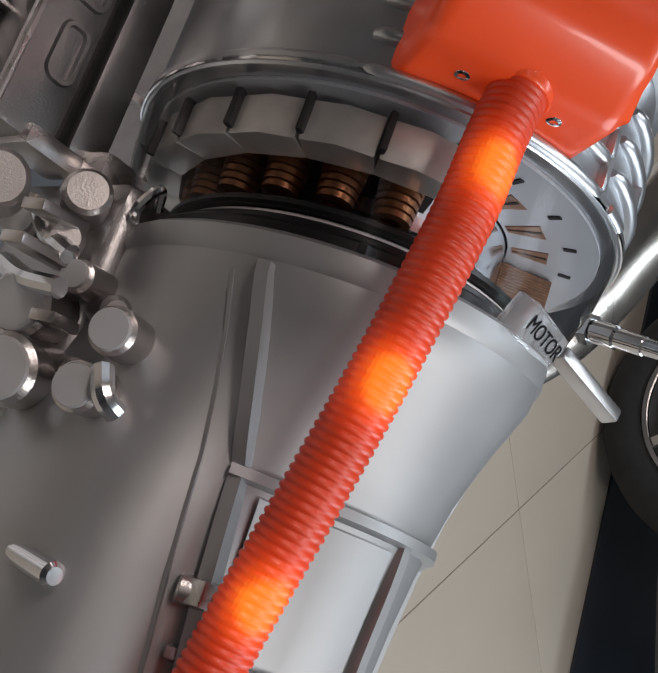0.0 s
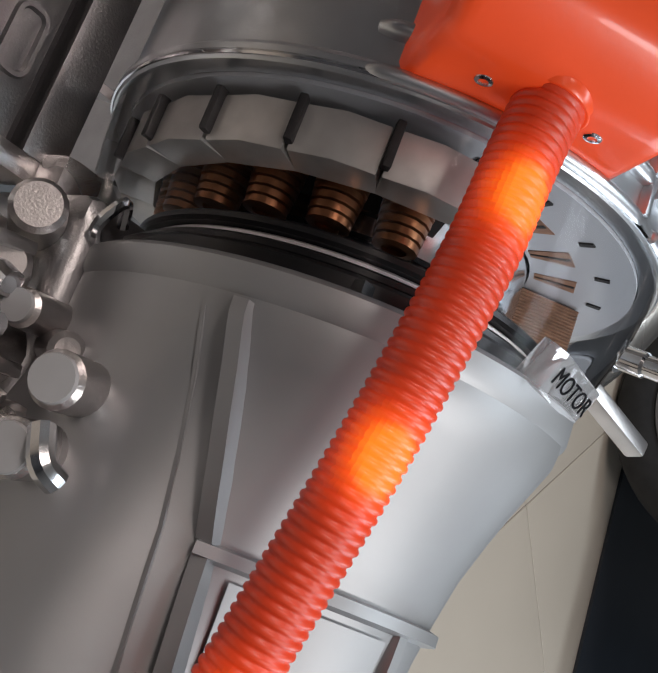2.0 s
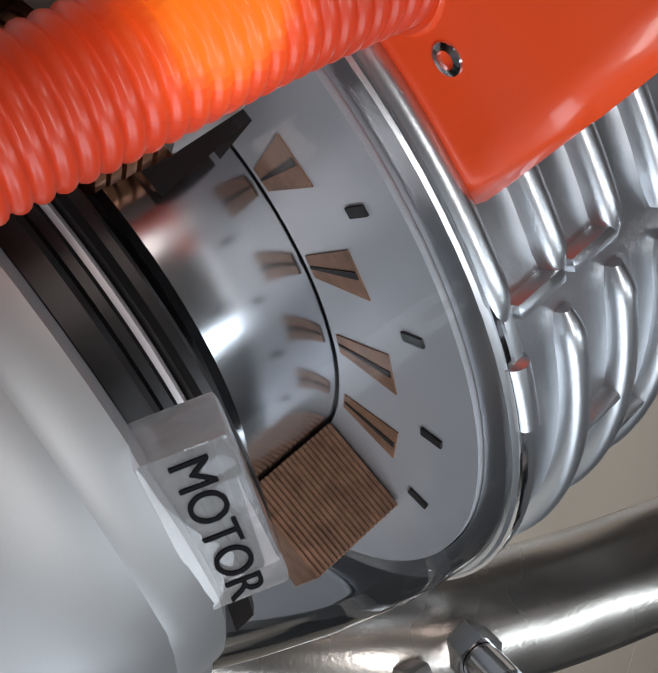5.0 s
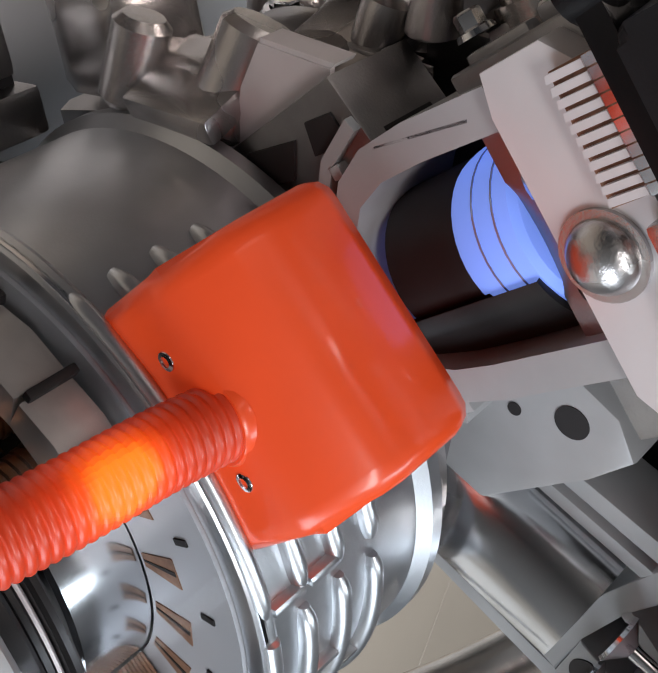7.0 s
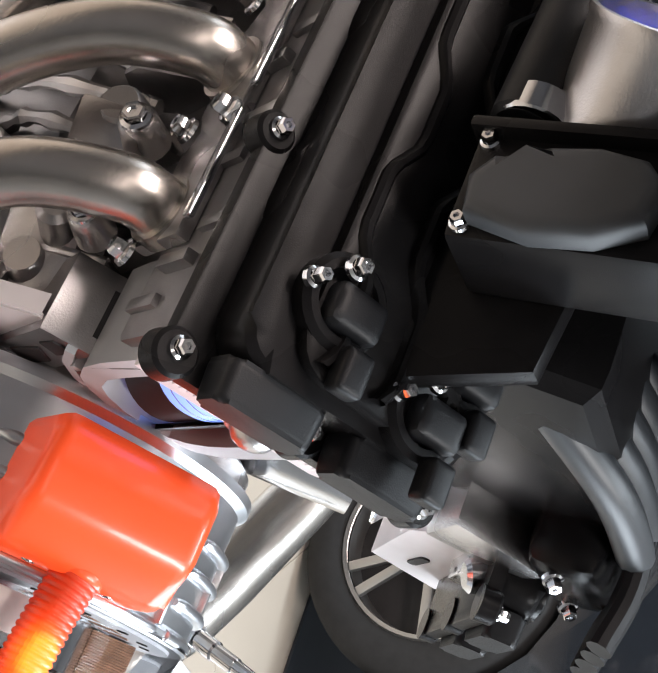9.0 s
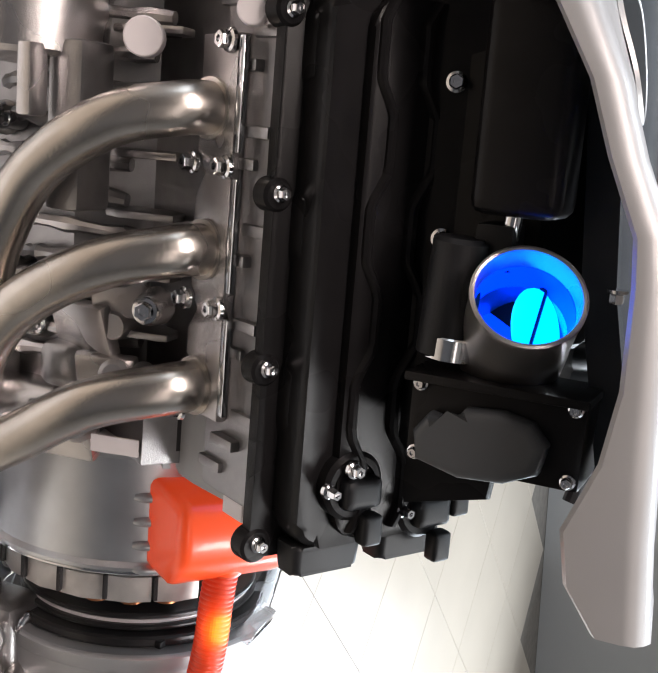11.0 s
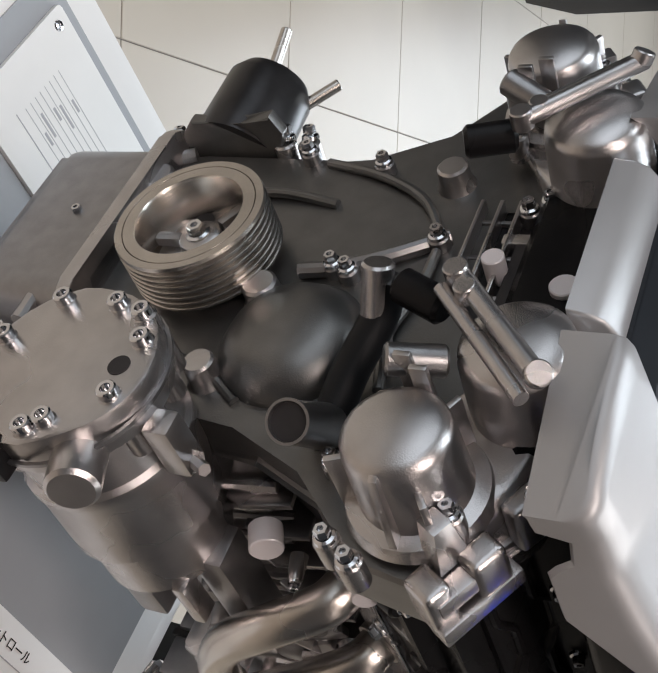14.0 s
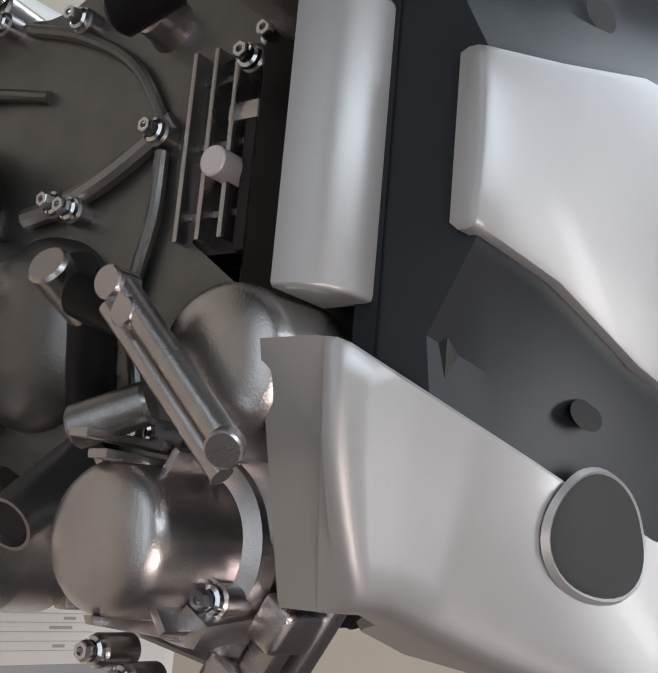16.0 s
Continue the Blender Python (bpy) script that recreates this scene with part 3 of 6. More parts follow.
for k in range(8):
    t = 133 + 18 * k
    o = Vector((math.cos(radians(t)), 0, math.sin(radians(t))))
    s = Vector((-o.z, 0, o.x))

    def at(a, b, d, o=o, s=s):
        return o * b + s * a + YY * d
    w = 0.0185
    bob = part("bobbin", prism(B(), [(-w, 0.112), (-w * 1.05, 0.131), (0, 0.1345), (w * 1.05, 0.131), (w, 0.112)], at, -0.127, -0.104, 0.0012), STEEL, motor, "grey steel tooth block")
    part("notch", box(B(), o * 0.133 + s * (w * 1.06) + YY * -0.113, (0.004, 0.022, 0.006), (s, YY, o), 0.001), SHADE, bob)
    coil = B()
    for j in range(9):
        d = -0.105 - 0.0043 * j
        q = 0.0145 * (1 - 0.035 * j)
        lathe(coil, o * 0.098 + YY * d, YY, [(-0.0022, q * 0.55), (-0.0016, q), (0.0016, q), (0.0022, q * 0.55)], 12)
    part("coil", coil, COPPER, motor, "wound copper coil")
for t in (40,):
    o = Vector((math.cos(radians(t)), 0, math.sin(radians(t))))
    s = Vector((-o.z, 0, o.x))
    coil = B()
    for j in range(20):
        box(coil, o * 0.1 + YY * (-0.1 - 0.0018 * j), (0.026, 0.0016, 0.034), (s, YY, o), 0.0004, 1)
    part("coil", coil, BROWN, motor, "brown lacquered coil of fine copper wire")
    part("bobbin", box(B(), o * 0.1 - s * 0.0195 + YY * -0.112, (0.011, 0.028, 0.030), (s, YY, o), 0.001), GREY_PLASTIC, motor)
part("backing", lathe(B(), (0, -0.104, 0), (0, -1, 0), [(0, 0.085), (0, 0.112), (0.004, 0.112), (0.02, 0.086)], 72, 122, 290), SHADE, motor, "black insulating ring")
part("rotor_sleeve", lathe(B(), (0, -0.096, 0), (0, -1, 0), [(0, 0.083), (0.038, 0.083), (0.040, 0.081), (0.040, 0.04), (0.055, 0.035), (0.055, 0)], 72), POLISHED, motor, "polished inner sleeve")
for d, r, m2, lab in ((0.058, 0.112, DARK, "black drum ring"), (0.064, 0.108, CUT_LIGHT, "pale ring"), (0.068, 0.113, DARK, "black drum ring")):
    part("drum", lathe(B(), (0, -0.090 - d, 0), (0, -1, 0), [(0, 0.06), (0, r - 0.002), (0.0015, r), (0.004, r), (0.0055, r - 0.002), (0.0055, 0.06)], 72, 62, 300), m2, motor, lab)
part("drum", lathe(B(), (0, -0.165, 0), (0, -1, 0), [(0, 0.06), (0, 0.120), (0.002, 0.122), (0.008, 0.122), (0.010, 0.12), (0.012, 0.06)], 72, 68, 300), DARK, motor, "black drum ring")
bm = B()
rows = []
for q in (0.0, 0.05, 0.3, 0.6, 0.85, 1.0):
    row = []
    for k in range(96):
        t = radians(k * 3.75)
        r = 0.1465 + (case_radius(k * 3.75, -0.178) + 0.0015 - 0.1465) * (q ** 1.5)
        row.append(bm.verts.new((r * math.cos(t), -0.094 - 0.083 * q, r * math.sin(t))))
    rows.append(row)
for p, q in zip(rows, rows[1:]):
    for k in range(96):
        bm.faces.new((p[k], p[(k + 1) % 96], q[(k + 1) % 96], q[k]))
wind = part("window", bm, ACRYLIC, motor, "clear acrylic ring window", 60)
wind.visible_shadow = False
part("seal", lathe(B(), (0, -0.092, 0), (0, -1, 0), [(0, 0.1465), (0.0, 0.1495), (0.0025, 0.1495), (0.0025, 0.1465)], 96), CHROME, motor)
part("latch", tube(B(), spline([(-0.122, -0.18, -0.045), (-0.134, -0.172, -0.037), (-0.13, -0.158, -0.03), (-0.122, -0.166, -0.036)], 5), 0.003, 8), CHROME, motor)
part("key", box(B(), (-0.0905, -0.171, 0.083), (0.008, 0.006, 0.006), bevel=0.001), DARK, motor)

# acrylic name block on the flange
sign = thing("name_block", (-0.010, -0.172, 0.130), "clear acrylic block lettered MOTOR on the flange", "label block")
tx = Vector((0.995, 0, -0.10)).normalized()
ty = Vector((0.045, 0.89, 0.45)).normalized()
tz = tx.cross(ty)
bl = part("block", box(B(), (-0.009, -0.1705, 0.1345), (0.047, 0.020, 0.015), (tx, ty, tz), 0.002), BLOCK, sign)
bl.visible_shadow = False


def letters(text, size, m, material, name, space=None, align="CENTER"):
    """Built-in letters turned into a mesh, lying in the plane of m."""
    cu = bpy.data.curves.new(name, "FONT")
    cu.body, cu.size, cu.align_x, cu.align_y, cu.extrude = text, size, align, "CENTER", 0.0002
    tmp = bpy.data.objects.new(name, cu)
    me = bpy.data.meshes.new_from_object(tmp)
    bpy.data.objects.remove(tmp)
    me.transform(m)
    me.materials.clear()
    me.materials.append(material)
    return me


lm = Matrix(((tx.x, ty.x, tz.x, -0.009), (tx.y, ty.y, tz.y, -0.1705), (tx.z, ty.z, tz.z, 0.1345), (0, 0, 0, 1))) @ Matrix.Translation((0, 0, 0.0081))
me = letters("MOTOR", 0.0120, Matrix.Translation(-BASE[sign.name]) @ lm, INK, "lettering")
lt = new("lettering", me)
lt.parent = sign
tagged(lt, "black letters MOTOR")

# ---- orange power connector and its conduit ----
OT, OR_ = Vector((0.815, 0, 0.575)).normalized(), Vector((-0.575, 0, 0.815)).normalized()
OC = Vector((-0.0925, 0, 0.1365))
conn = thing("power_connector", (-0.0925, -0.05, 0.1365), "glossy orange high-voltage connector box screwed to the motor", "connector")


def obox(a, b, d):
    return OC + OT * d + OR_ * b + YY * a


# No lamp is built in the housing; its plastic emits a little.
part("housing", prism(B(), [(-0.089, -0.035), (-0.089, 0.012), (-0.084, 0.019), (-0.068, 0.036), (-0.058, 0.041), (-0.024, 0.041), (-0.012, 0.033), (-0.010, -0.035)], obox, -0.053, 0.053, 0.011, 4), ORANGE, conn, "rounded orange housing with a faint added glow", 60)
part("plinth", prism(B(), [(-0.07, -0.045), (-0.07, -0.02), (-0.012, -0.02), (-0.012, -0.045)], obox, -0.05, 0.05, 0.003), ALU, conn, "cast seat under the housing")
for s in (-0.025, 0.025):
    sc = lathe(B(), OC + OT * s + YY * -0.0885, (0, -1, 0), [(-0.004, 0.0035), (0.0, 0.0042), (0.0010, 0.0038), (0.0014, 0.0022), (-0.0005, 0.0018), (-0.0005, 0)], 20)
    part("screw", sc, CHROME, conn)
cond = thing("conduit", (-0.085, -0.2, 0.13), "glowing orange corrugated cable conduit from the connector", "conduit")
line = spline([(-0.0894, -0.065, 0.142), (-0.0954, -0.11, 0.139), (-0.0989, -0.15, 0.1376), (-0.1015, -0.19, 0.1323), (-0.101, -0.24, 0.1209), (-0.101, -0.305, 0.1042), (-0.1015, -0.37, 0.0878), (-0.1018, -0.46, 0.0715), (-0.115, -0.56, 0.03)], 40)
bm = B()
uvl = bm.loops.layers.uv.new("length")
dist, acc = [0.0], 0.0
for a, b in zip(line, line[1:]):
    acc += (b - a).length
    dist.append(acc)
pitch, seg, u, prev = 0.0042, 40, None, None
GROOVE = ((0.0, 0.0135), (0.13, 0.0136), (0.26, 0.0143), (0.42, 0.0146), (0.62, 0.0146), (0.78, 0.0143), (0.91, 0.0136))
for i in range(int(acc / pitch)):
    for q0, r in GROOVE:
        s = (i + q0) * pitch
        k = min(max(int(np.searchsorted(dist, s)) - 1, 0), len(line) - 2)
        f = (s - dist[k]) / (dist[k + 1] - dist[k])
        c = line[k].lerp(line[k + 1], f)
        t = (line[min(k + 3, len(line) - 1)] - line[max(k - 3, 0)]).normalized()
        if u is None:
            u = frame_of(t)[0]
        u = (u - t * u.dot(t)).normalized()
        v = t.cross(u)
        ring = [bm.verts.new(c + (u * math.cos(2 * math.pi * q / seg) + v * math.sin(2 * math.pi * q / seg)) * r) for q in range(seg)]
        if prev:
            for q in range(seg):
                fc = bm.faces.new((prev[0][q], prev[0][(q + 1) % seg], ring[(q + 1) % seg], ring[q]))
                for lp, sv in zip(fc.loops, (prev[1], prev[1], s, s)):
                    lp[uvl].uv = (sv, q / seg)
        prev = (ring, s)
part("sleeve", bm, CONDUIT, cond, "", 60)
part("collar", lathe(B(), line[0] + (line[20] - line[0]).normalized() * 0.017, line[20] - line[0], [(0, 0.0135), (0, 0.0172), (0.004, 0.0172), (0.006, 0.0158), (0.006, 0.0135)], 32), ORANGE, cond, "smooth orange end collar with a faint added glow")

# ---- engine block, cut open at the rear ----
block = thing("engine_block", (0, 0.15, 0.05), "cast aluminium vee engine block cut open at its rear", "engine block")
part("crankcase", prism(B(), [(-0.135, -0.10), (0.135, -0.10), (0.15, 0.02), (0.10, 0.10), (0, 0.13), (-0.10, 0.10), (-0.15, 0.02)], XZ, 0.03, 0.40, 0.012), ALU_DARK, block)
for side in (-1, 1):
    P = bank(side)

    def bk(a, b, d, P=P):
        return P(a, b, d)
    part("cylinder_bank", prism(B(), [(-0.066, 0.05), (0.066, 0.05), (0.066, 0.235), (-0.066, 0.235)], bk, 0.079 if side < 0 else 0.126, 0.385, 0.006), ALU_DARK, block)
part("skirt", box(B(), bank(1)(0.080, 0.080, 0.235), (0.034, 0.28, 0.11), (WR, YY, UR), 0.008), ALU_DARK, block, "dull outer wall under the bank")
part("rear_plate", lathe(B(), (0, 0.012, 0), (0, 1, 0), [(0, 0.06), (0, 0.138), (0.004, 0.142), (0.02, 0.142), (0.024, 0.138), (0.024, 0.06)], 72), ALU, block, "round cast rear flange")
# left bank: frame round the opened bore
PL = bank(-1)


def bl3(a, b, d):
    return PL(a, b, d)


def cut_piece(outline, y0=0.014, y1=0.076, m=CUT, lab="painted grey cut section", b=0.0015):
    return part("section", prism(B(), outline, bl3, y0, y1, b), m, block, lab)


OUTER = [(-0.066, 0.256), (-0.069, 0.215), (-0.068, 0.190), (-0.061, 0.171), (-0.047, 0.156), (-0.026, 0.145), (0.000, 0.140), (0.020, 0.143), (0.033, 0.154), (0.040, 0.172), (0.043, 0.195), (0.045, 0.256)]
INNER = [(-0.050, 0.256), (-0.053, 0.215), (-0.053, 0.192), (-0.048, 0.175), (-0.037, 0.163), (-0.020, 0.153), (-0.001, 0.149), (0.013, 0.152), (0.021, 0.162), (0.026, 0.178), (0.028, 0.198), (0.030, 0.256)]


def strip(bm, outer, inner, to3, d0, d1):
    """A band between two lines of equal length, pushed from d0 to d1."""
    rows = [[bm.verts.new(Vector(to3(a, b, d))) for a, b in ln] for ln, d in ((outer, d0), (inner, d0), (inner, d1), (outer, d1))]
    for p, q in zip(rows, rows[1:] + rows[:1]):
        for k in range(len(p) - 1):
            bm.faces.new((p[k], p[k + 1], q[k + 1], q[k]))
    bm.faces.new([r[0] for r in rows])
    bm.faces.new([r[-1] for r in rows][::-1])
    return bm


def grown(ln, g):
    """A line pushed away from the bore's middle."""
    return [(a + g * (a + 0.010) / max(1e-6, math.hypot(a + 0.010, b - 0.205)), b + g * (b - 0.205) / max(1e-6, math.hypot(a + 0.010, b - 0.205))) for a, b in ln]


part("section", strip(B(), OUTER, INNER, bl3, 0.012, 0.076), CUT, block, "painted grey rounded cut frame round the bore")
part("section", strip(B(), grown(OUTER, 0.013)[2:-2], grown(OUTER, 0.007)[2:-2], bl3, 0.016, 0.06), CUT, block, "painted grey water jacket wall")
# Black band put where the open jacket is only shaded.
part("section", strip(B(), grown(OUTER, 0.0075)[2:-2], grown(OUTER, -0.001)[2:-2], bl3, 0.03, 0.06), SHADE, block, "water jacket filled black for its shade")
for k in (3, 6, 9):
    a, b = grown(OUTER, 0.004)[k]
    part("section", box(B(), bl3(a, b, 0.03), (0.006, 0.03, 0.006), (WL, YY, UL), 0.001), CUT, block)
cut_piece([(-0.095, 0.10), (-0.060, 0.10), (-0.066, 0.19), (-0.098, 0.185)], 0.02, 0.07, ALU_DARK, "dull cast web beside the bore")
# Thin black patches paint the shade of the open passages.
cut_piece([(-0.068, 0.196), (-0.064, 0.196), (-0.056, 0.244), (-0.060, 0.246)], 0.012, 0.016, SHADE, "water passage painted black for its shade")
cut_piece([(-0.09, 0.12), (-0.074, 0.11), (-0.070, 0.14), (-0.084, 0.152)], 0.0185, 0.022, SHADE, "water passage painted black for its shade")
cut_piece([(-0.088, 0.162), (-0.074, 0.158), (-0.072, 0.18), (-0.086, 0.178)], 0.0185, 0.022, SHADE, "water passage painted black for its shade")
# Black sheet paints the shaded depth behind the bore.
cut_piece([(-0.052, 0.13), (0.06, 0.13), (0.06, 0.252), (-0.052, 0.252)], 0.0755, 0.078, SHADE, "black sheet for the shade behind the bore")
lin = B()
lathe(lin, PL(-0.008, 0.152, 0.052), UL, [(0, 0.038), (0.085, 0.038), (0.085, 0.041), (0, 0.041), (0, 0.038)], 28, 15, 165, WL)
part("liner", lin, DARK, block, "dark polished cylinder liner")
pist = thing("piston", PL(-0.012, 0.225, 0.05), "piston lit pale blue inside the opened bore", "piston")
# The crown is no lamp; its emission paints the light falling on it.
part("crown", lathe(B(), PL(-0.01, 0.208, 0.048), UL, [(0, 0.0), (0, 0.034), (0.006, 0.0355), (0.030, 0.0355), (0.033, 0.033), (0.036, 0.02), (0.034, 0)], 40), PALE, pist, "crown with pale blue light painted as glow")
for d in (0.012, 0.022):
    part("ring", lathe(B(), PL(-0.01, 0.208 + d, 0.048), UL, [(0, 0.0354), (0, 0.0358), (0.0010, 0.0358), (0.0010, 0.0354)], 40), PISTON, pist)
part("skirt", lathe(B(), PL(-0.01, 0.168, 0.048), UL, [(0, 0.030), (0, 0.034), (0.040, 0.034), (0.040, 0.03)], 40), SHADE, pist)
for w in (-0.028, 0.012):
    part("valve", lathe(B(), PL(w, 0.247, 0.03), UL, [(0, 0), (0, 0.012), (0.002, 0.013), (0.008, 0.004), (0.03, 0.003), (0.03, 0)], 20), CHROME, pist, "bright valve")
# head end plate with plug and spring galleries
head = thing("cylinder_head", PL(0, 0.27, 0.19), "cylinder head with pale machined end face and plug", "cylinder head")
part("body", prism(B(), [(-0.074, 0.237), (0.074, 0.237), (0.074, 0.312), (-0.074, 0.312)], bl3, 0.02, 0.385, 0.004), ALU_DARK, head)
part("end_face", prism(B(), [(-0.070, 0.262), (-0.055, 0.258), (0.050, 0.258), (0.070, 0.270), (0.070, 0.308), (0.012, 0.292), (-0.008, 0.300), (-0.055, 0.300), (-0.070, 0.288)], bl3, 0.006, 0.022, 0.001), CUT_LIGHT, head, "pale pink machined face")
plug = part("plug", lathe(B(), PL(0, 0.274, 0.007), (0, -1, 0), [(0, 0.0), (0, 0.0165), (0.003, 0.0165), (0.003, 0.0135), (0.005, 0.0130), (0.009, 0.010), (0.0115, 0.005), (0.012, 0)], 32), ALU, head, "domed core plug")
for w0, w1 in ((-0.060, -0.014), (0.016, 0.066)):
    part("gallery", prism(B(), [(w0, 0.289), (w1, 0.287), (w1, 0.312), (w0, 0.312)], bl3, 0.002, 0.006), BROWN, head, "brown spring gallery")
    n = 11
    for k in range(n):
        w = w0 + (w1 - w0) * (k + 0.5) / n
        part("tooth", prism(B(), [(w - 0.0016, 0.289), (w + 0.0012, 0.288), (w + 0.0016, 0.303), (w - 0.0012, 0.303)], bl3, -0.0005, 0.0025), CUT_LIGHT, head)
        part("tooth", prism(B(), [(w - 0.0018, 0.305), (w + 0.0018, 0.305), (w + 0.0018, 0.312), (w - 0.0018, 0.312)], bl3, -0.003, 0.002), CHROME, head)
part("lug", box(B(), PL(0.003, 0.301, 0.004), (0.018, 0.012, 0.010), (WL, YY, UL), 0.003), ALU, head)
# port flange side of the head, with its exhaust plate
for k in range(16):
    y = 0.04 + 0.0215 * k
    w = -0.071 - 0.003 * (k % 2)
    part("rib", box(B(), PL(w, 0.25 + 0.02 * ((k * 7) % 3), y), (0.014, 0.008, 0.03), (WL, YY, UL), 0.002), ALU_DARK, head)

# right bank, cut lengthwise
PR = bank(1)


def br3(a, b, d):
    return PR(a, b, d)


rhead = thing("cylinder_head", PR(0, 0.27, 0.2), "cylinder head of the other bank, partly cut away", "cylinder head")
part("body", prism(B(), [(-0.074, 0.237), (0.074, 0.237), (0.074, 0.312), (-0.074, 0.312)], br3, 0.13, 0.385, 0.004), ALU_DARK, rhead)
part("end_face", prism(B(), [(-0.03, 0.258), (0.085, 0.252), (0.125, 0.318), (0.06, 0.335), (0.02, 0.318), (-0.06, 0.312), (-0.075, 0.285)], br3, 0.040, 0.095, 0.002), CUT_LIGHT, rhead, "white cut bracket with a slot")
part("slot", prism(B(), rounded(0.034, 0.008, 0.0038), lambda a, b, d: PR(0.045 + a, 0.284 + b - 0.15 * a, d), 0.0385, 0.041), SHADE, rhead)
part("lug", box(B(), PR(-0.02, 0.315, 0.05), (0.05, 0.05, 0.03), (WR, YY, UR), 0.006), POLISHED, rhead)
part("lug", cyl(B(), PR(-0.055, 0.30, 0.02), PR(-0.055, 0.34, 0.035), 0.012, bevel=0.003), POLISHED, rhead)
part("lug", cyl(B(), PR(0.02, 0.325, 0.03), PR(-0.01, 0.345, 0.03), 0.010, bevel=0.003), CHROME, rhead)
part("chute", prism(B(), [(-0.13, 0.27), (-0.075, 0.262), (-0.055, 0.335), (-0.09, 0.345)], br3, 0.03, 0.07, 0.006), ALU, rhead, "pale cast runner wall")
RIGHT_CUTS = (
    [(-0.070, 0.132), (-0.059, 0.130), (-0.062, 0.236), (-0.074, 0.238)],
    [(-0.053, 0.122), (-0.045, 0.122), (-0.046, 0.222), (-0.055, 0.226)],
    [(0.040, 0.122), (0.048, 0.122), (0.050, 0.208), (0.041, 0.210)],
    [(0.054, 0.125), (0.063, 0.125), (0.071, 0.250), (0.058, 0.252)],
    [(-0.066, 0.226), (-0.02, 0.216), (0.02, 0.212), (0.056, 0.214), (0.058, 0.226), (0.02, 0.224), (-0.02, 0.228), (-0.066, 0.246)],
    [(0.022, 0.224), (0.058, 0.226), (0.066, 0.268), (0.036, 0.270), (0.028, 0.25)],
    [(-0.066, 0.246), (-0.054, 0.243), (-0.018, 0.266), (-0.028, 0.276)],
    [(-0.024, 0.228), (-0.016, 0.226), (0.0, 0.262), (-0.008, 0.266)])
for o in RIGHT_CUTS:
    part("section", prism(B(), o, br3, 0.076, 0.112, 0.0015), CUT, block, "painted grey cut section")
# Dark disc and sheet paint the shade in the port and the cut.
part("port", lathe(B(), PR(0.041, 0.240, 0.0752), (0, 1, 0), [(0, 0), (0, 0.0115), (0.003, 0.0115), (0.003, 0)], 28), SHADE, block, "round port painted as a dark disc for its shade")
part("section", prism(B(), [(-0.080, 0.10), (0.08, 0.10), (0.085, 0.275), (-0.078, 0.275)], br3, 0.1235, 0.1255), SHADE, block, "black sheet for the shade in the cut cavity")
part("liner", lathe(B(), PR(-0.004, 0.118, 0.080), UR, [(0, 0.038), (0.096, 0.038), (0.096, 0.0405), (0, 0.0405), (0, 0.038)], 40, -8, 188, Vector((-1, 0, 0.577)).normalized()), POLISHED, block, "polished half liner")
rp = thing("piston", PR(-0.005, 0.13, 0.085), "bright aluminium piston in the half-open liner", "piston")
part("crown", lathe(B(), PR(-0.004, 0.098, 0.080), UR, [(0, 0), (0, 0.032), (0.004, 0.0365), (0.030, 0.0365), (0.033, 0.033), (0.033, 0)], 40), POLISHED, rp)
for d in (0.02, 0.026):
    part("ring", lathe(B(), PR(-0.004, 0.098 + d, 0.080), UR, [(0, 0.0364), (0, 0.0372), (0.0018, 0.0372), (0.0018, 0.0364)], 40), DARK, rp)
for k, (w, u) in enumerate(((-0.022, 0.232), (0.02, 0.236))):
    part("valve", lathe(B(), PR(w, u, 0.06), UR, [(0, 0), (0, 0.013), (0.002, 0.014), (0.010, 0.004), (0.05, 0.003), (0.05, 0)], 20), CHROME, rp, "bright valve")
# grey valley flange with two holes
valley = part("section", prism(B(), [(-0.075, 0.135), (-0.03, 0.12), (0.03, 0.115), (0.045, 0.135), (0.005, 0.20), (-0.012, 0.222), (-0.032, 0.215), (-0.05, 0.19)], XZ, 0.056, 0.08, 0.002), CUT, block, "grey valley flange")
# Flat dark discs stand for the shade inside the holes.
for x, z, r in ((-0.023, 0.193, 0.0085), (-0.02, 0.164, 0.0035), (-0.028, 0.155, 0.003)):
    part("hole", lathe(B(), (x, 0.0555, z), (0, 1, 0), [(0, 0), (0, r), (0.002, r), (0.002, 0)], 24), SHADE, valley)
# bent sheet bracket with a slot
sheet = thing("sheet_bracket", (-0.14, 0.02, 0.065), "pale bent sheet metal bracket with an oblong slot", "bracket")
part("plate", prism(B(), [(-0.185, 0.07), (-0.178, 0.108), (-0.158, 0.104), (-0.118, 0.078), (-0.108, 0.03), (-0.128, 0.025), (-0.140, 0.045), (-0.165, 0.055)], XZ, 0.026, 0.029), CUT_LIGHT, sheet)
part("slot", prism(B(), rounded(0.016, 0.005, 0.0024), lambda a, b, d: (-0.14 + 0.86 * a - 0.5 * b, d, 0.066 + 0.5 * a + 0.86 * b), 0.0255, 0.0265), SHADE, sheet)
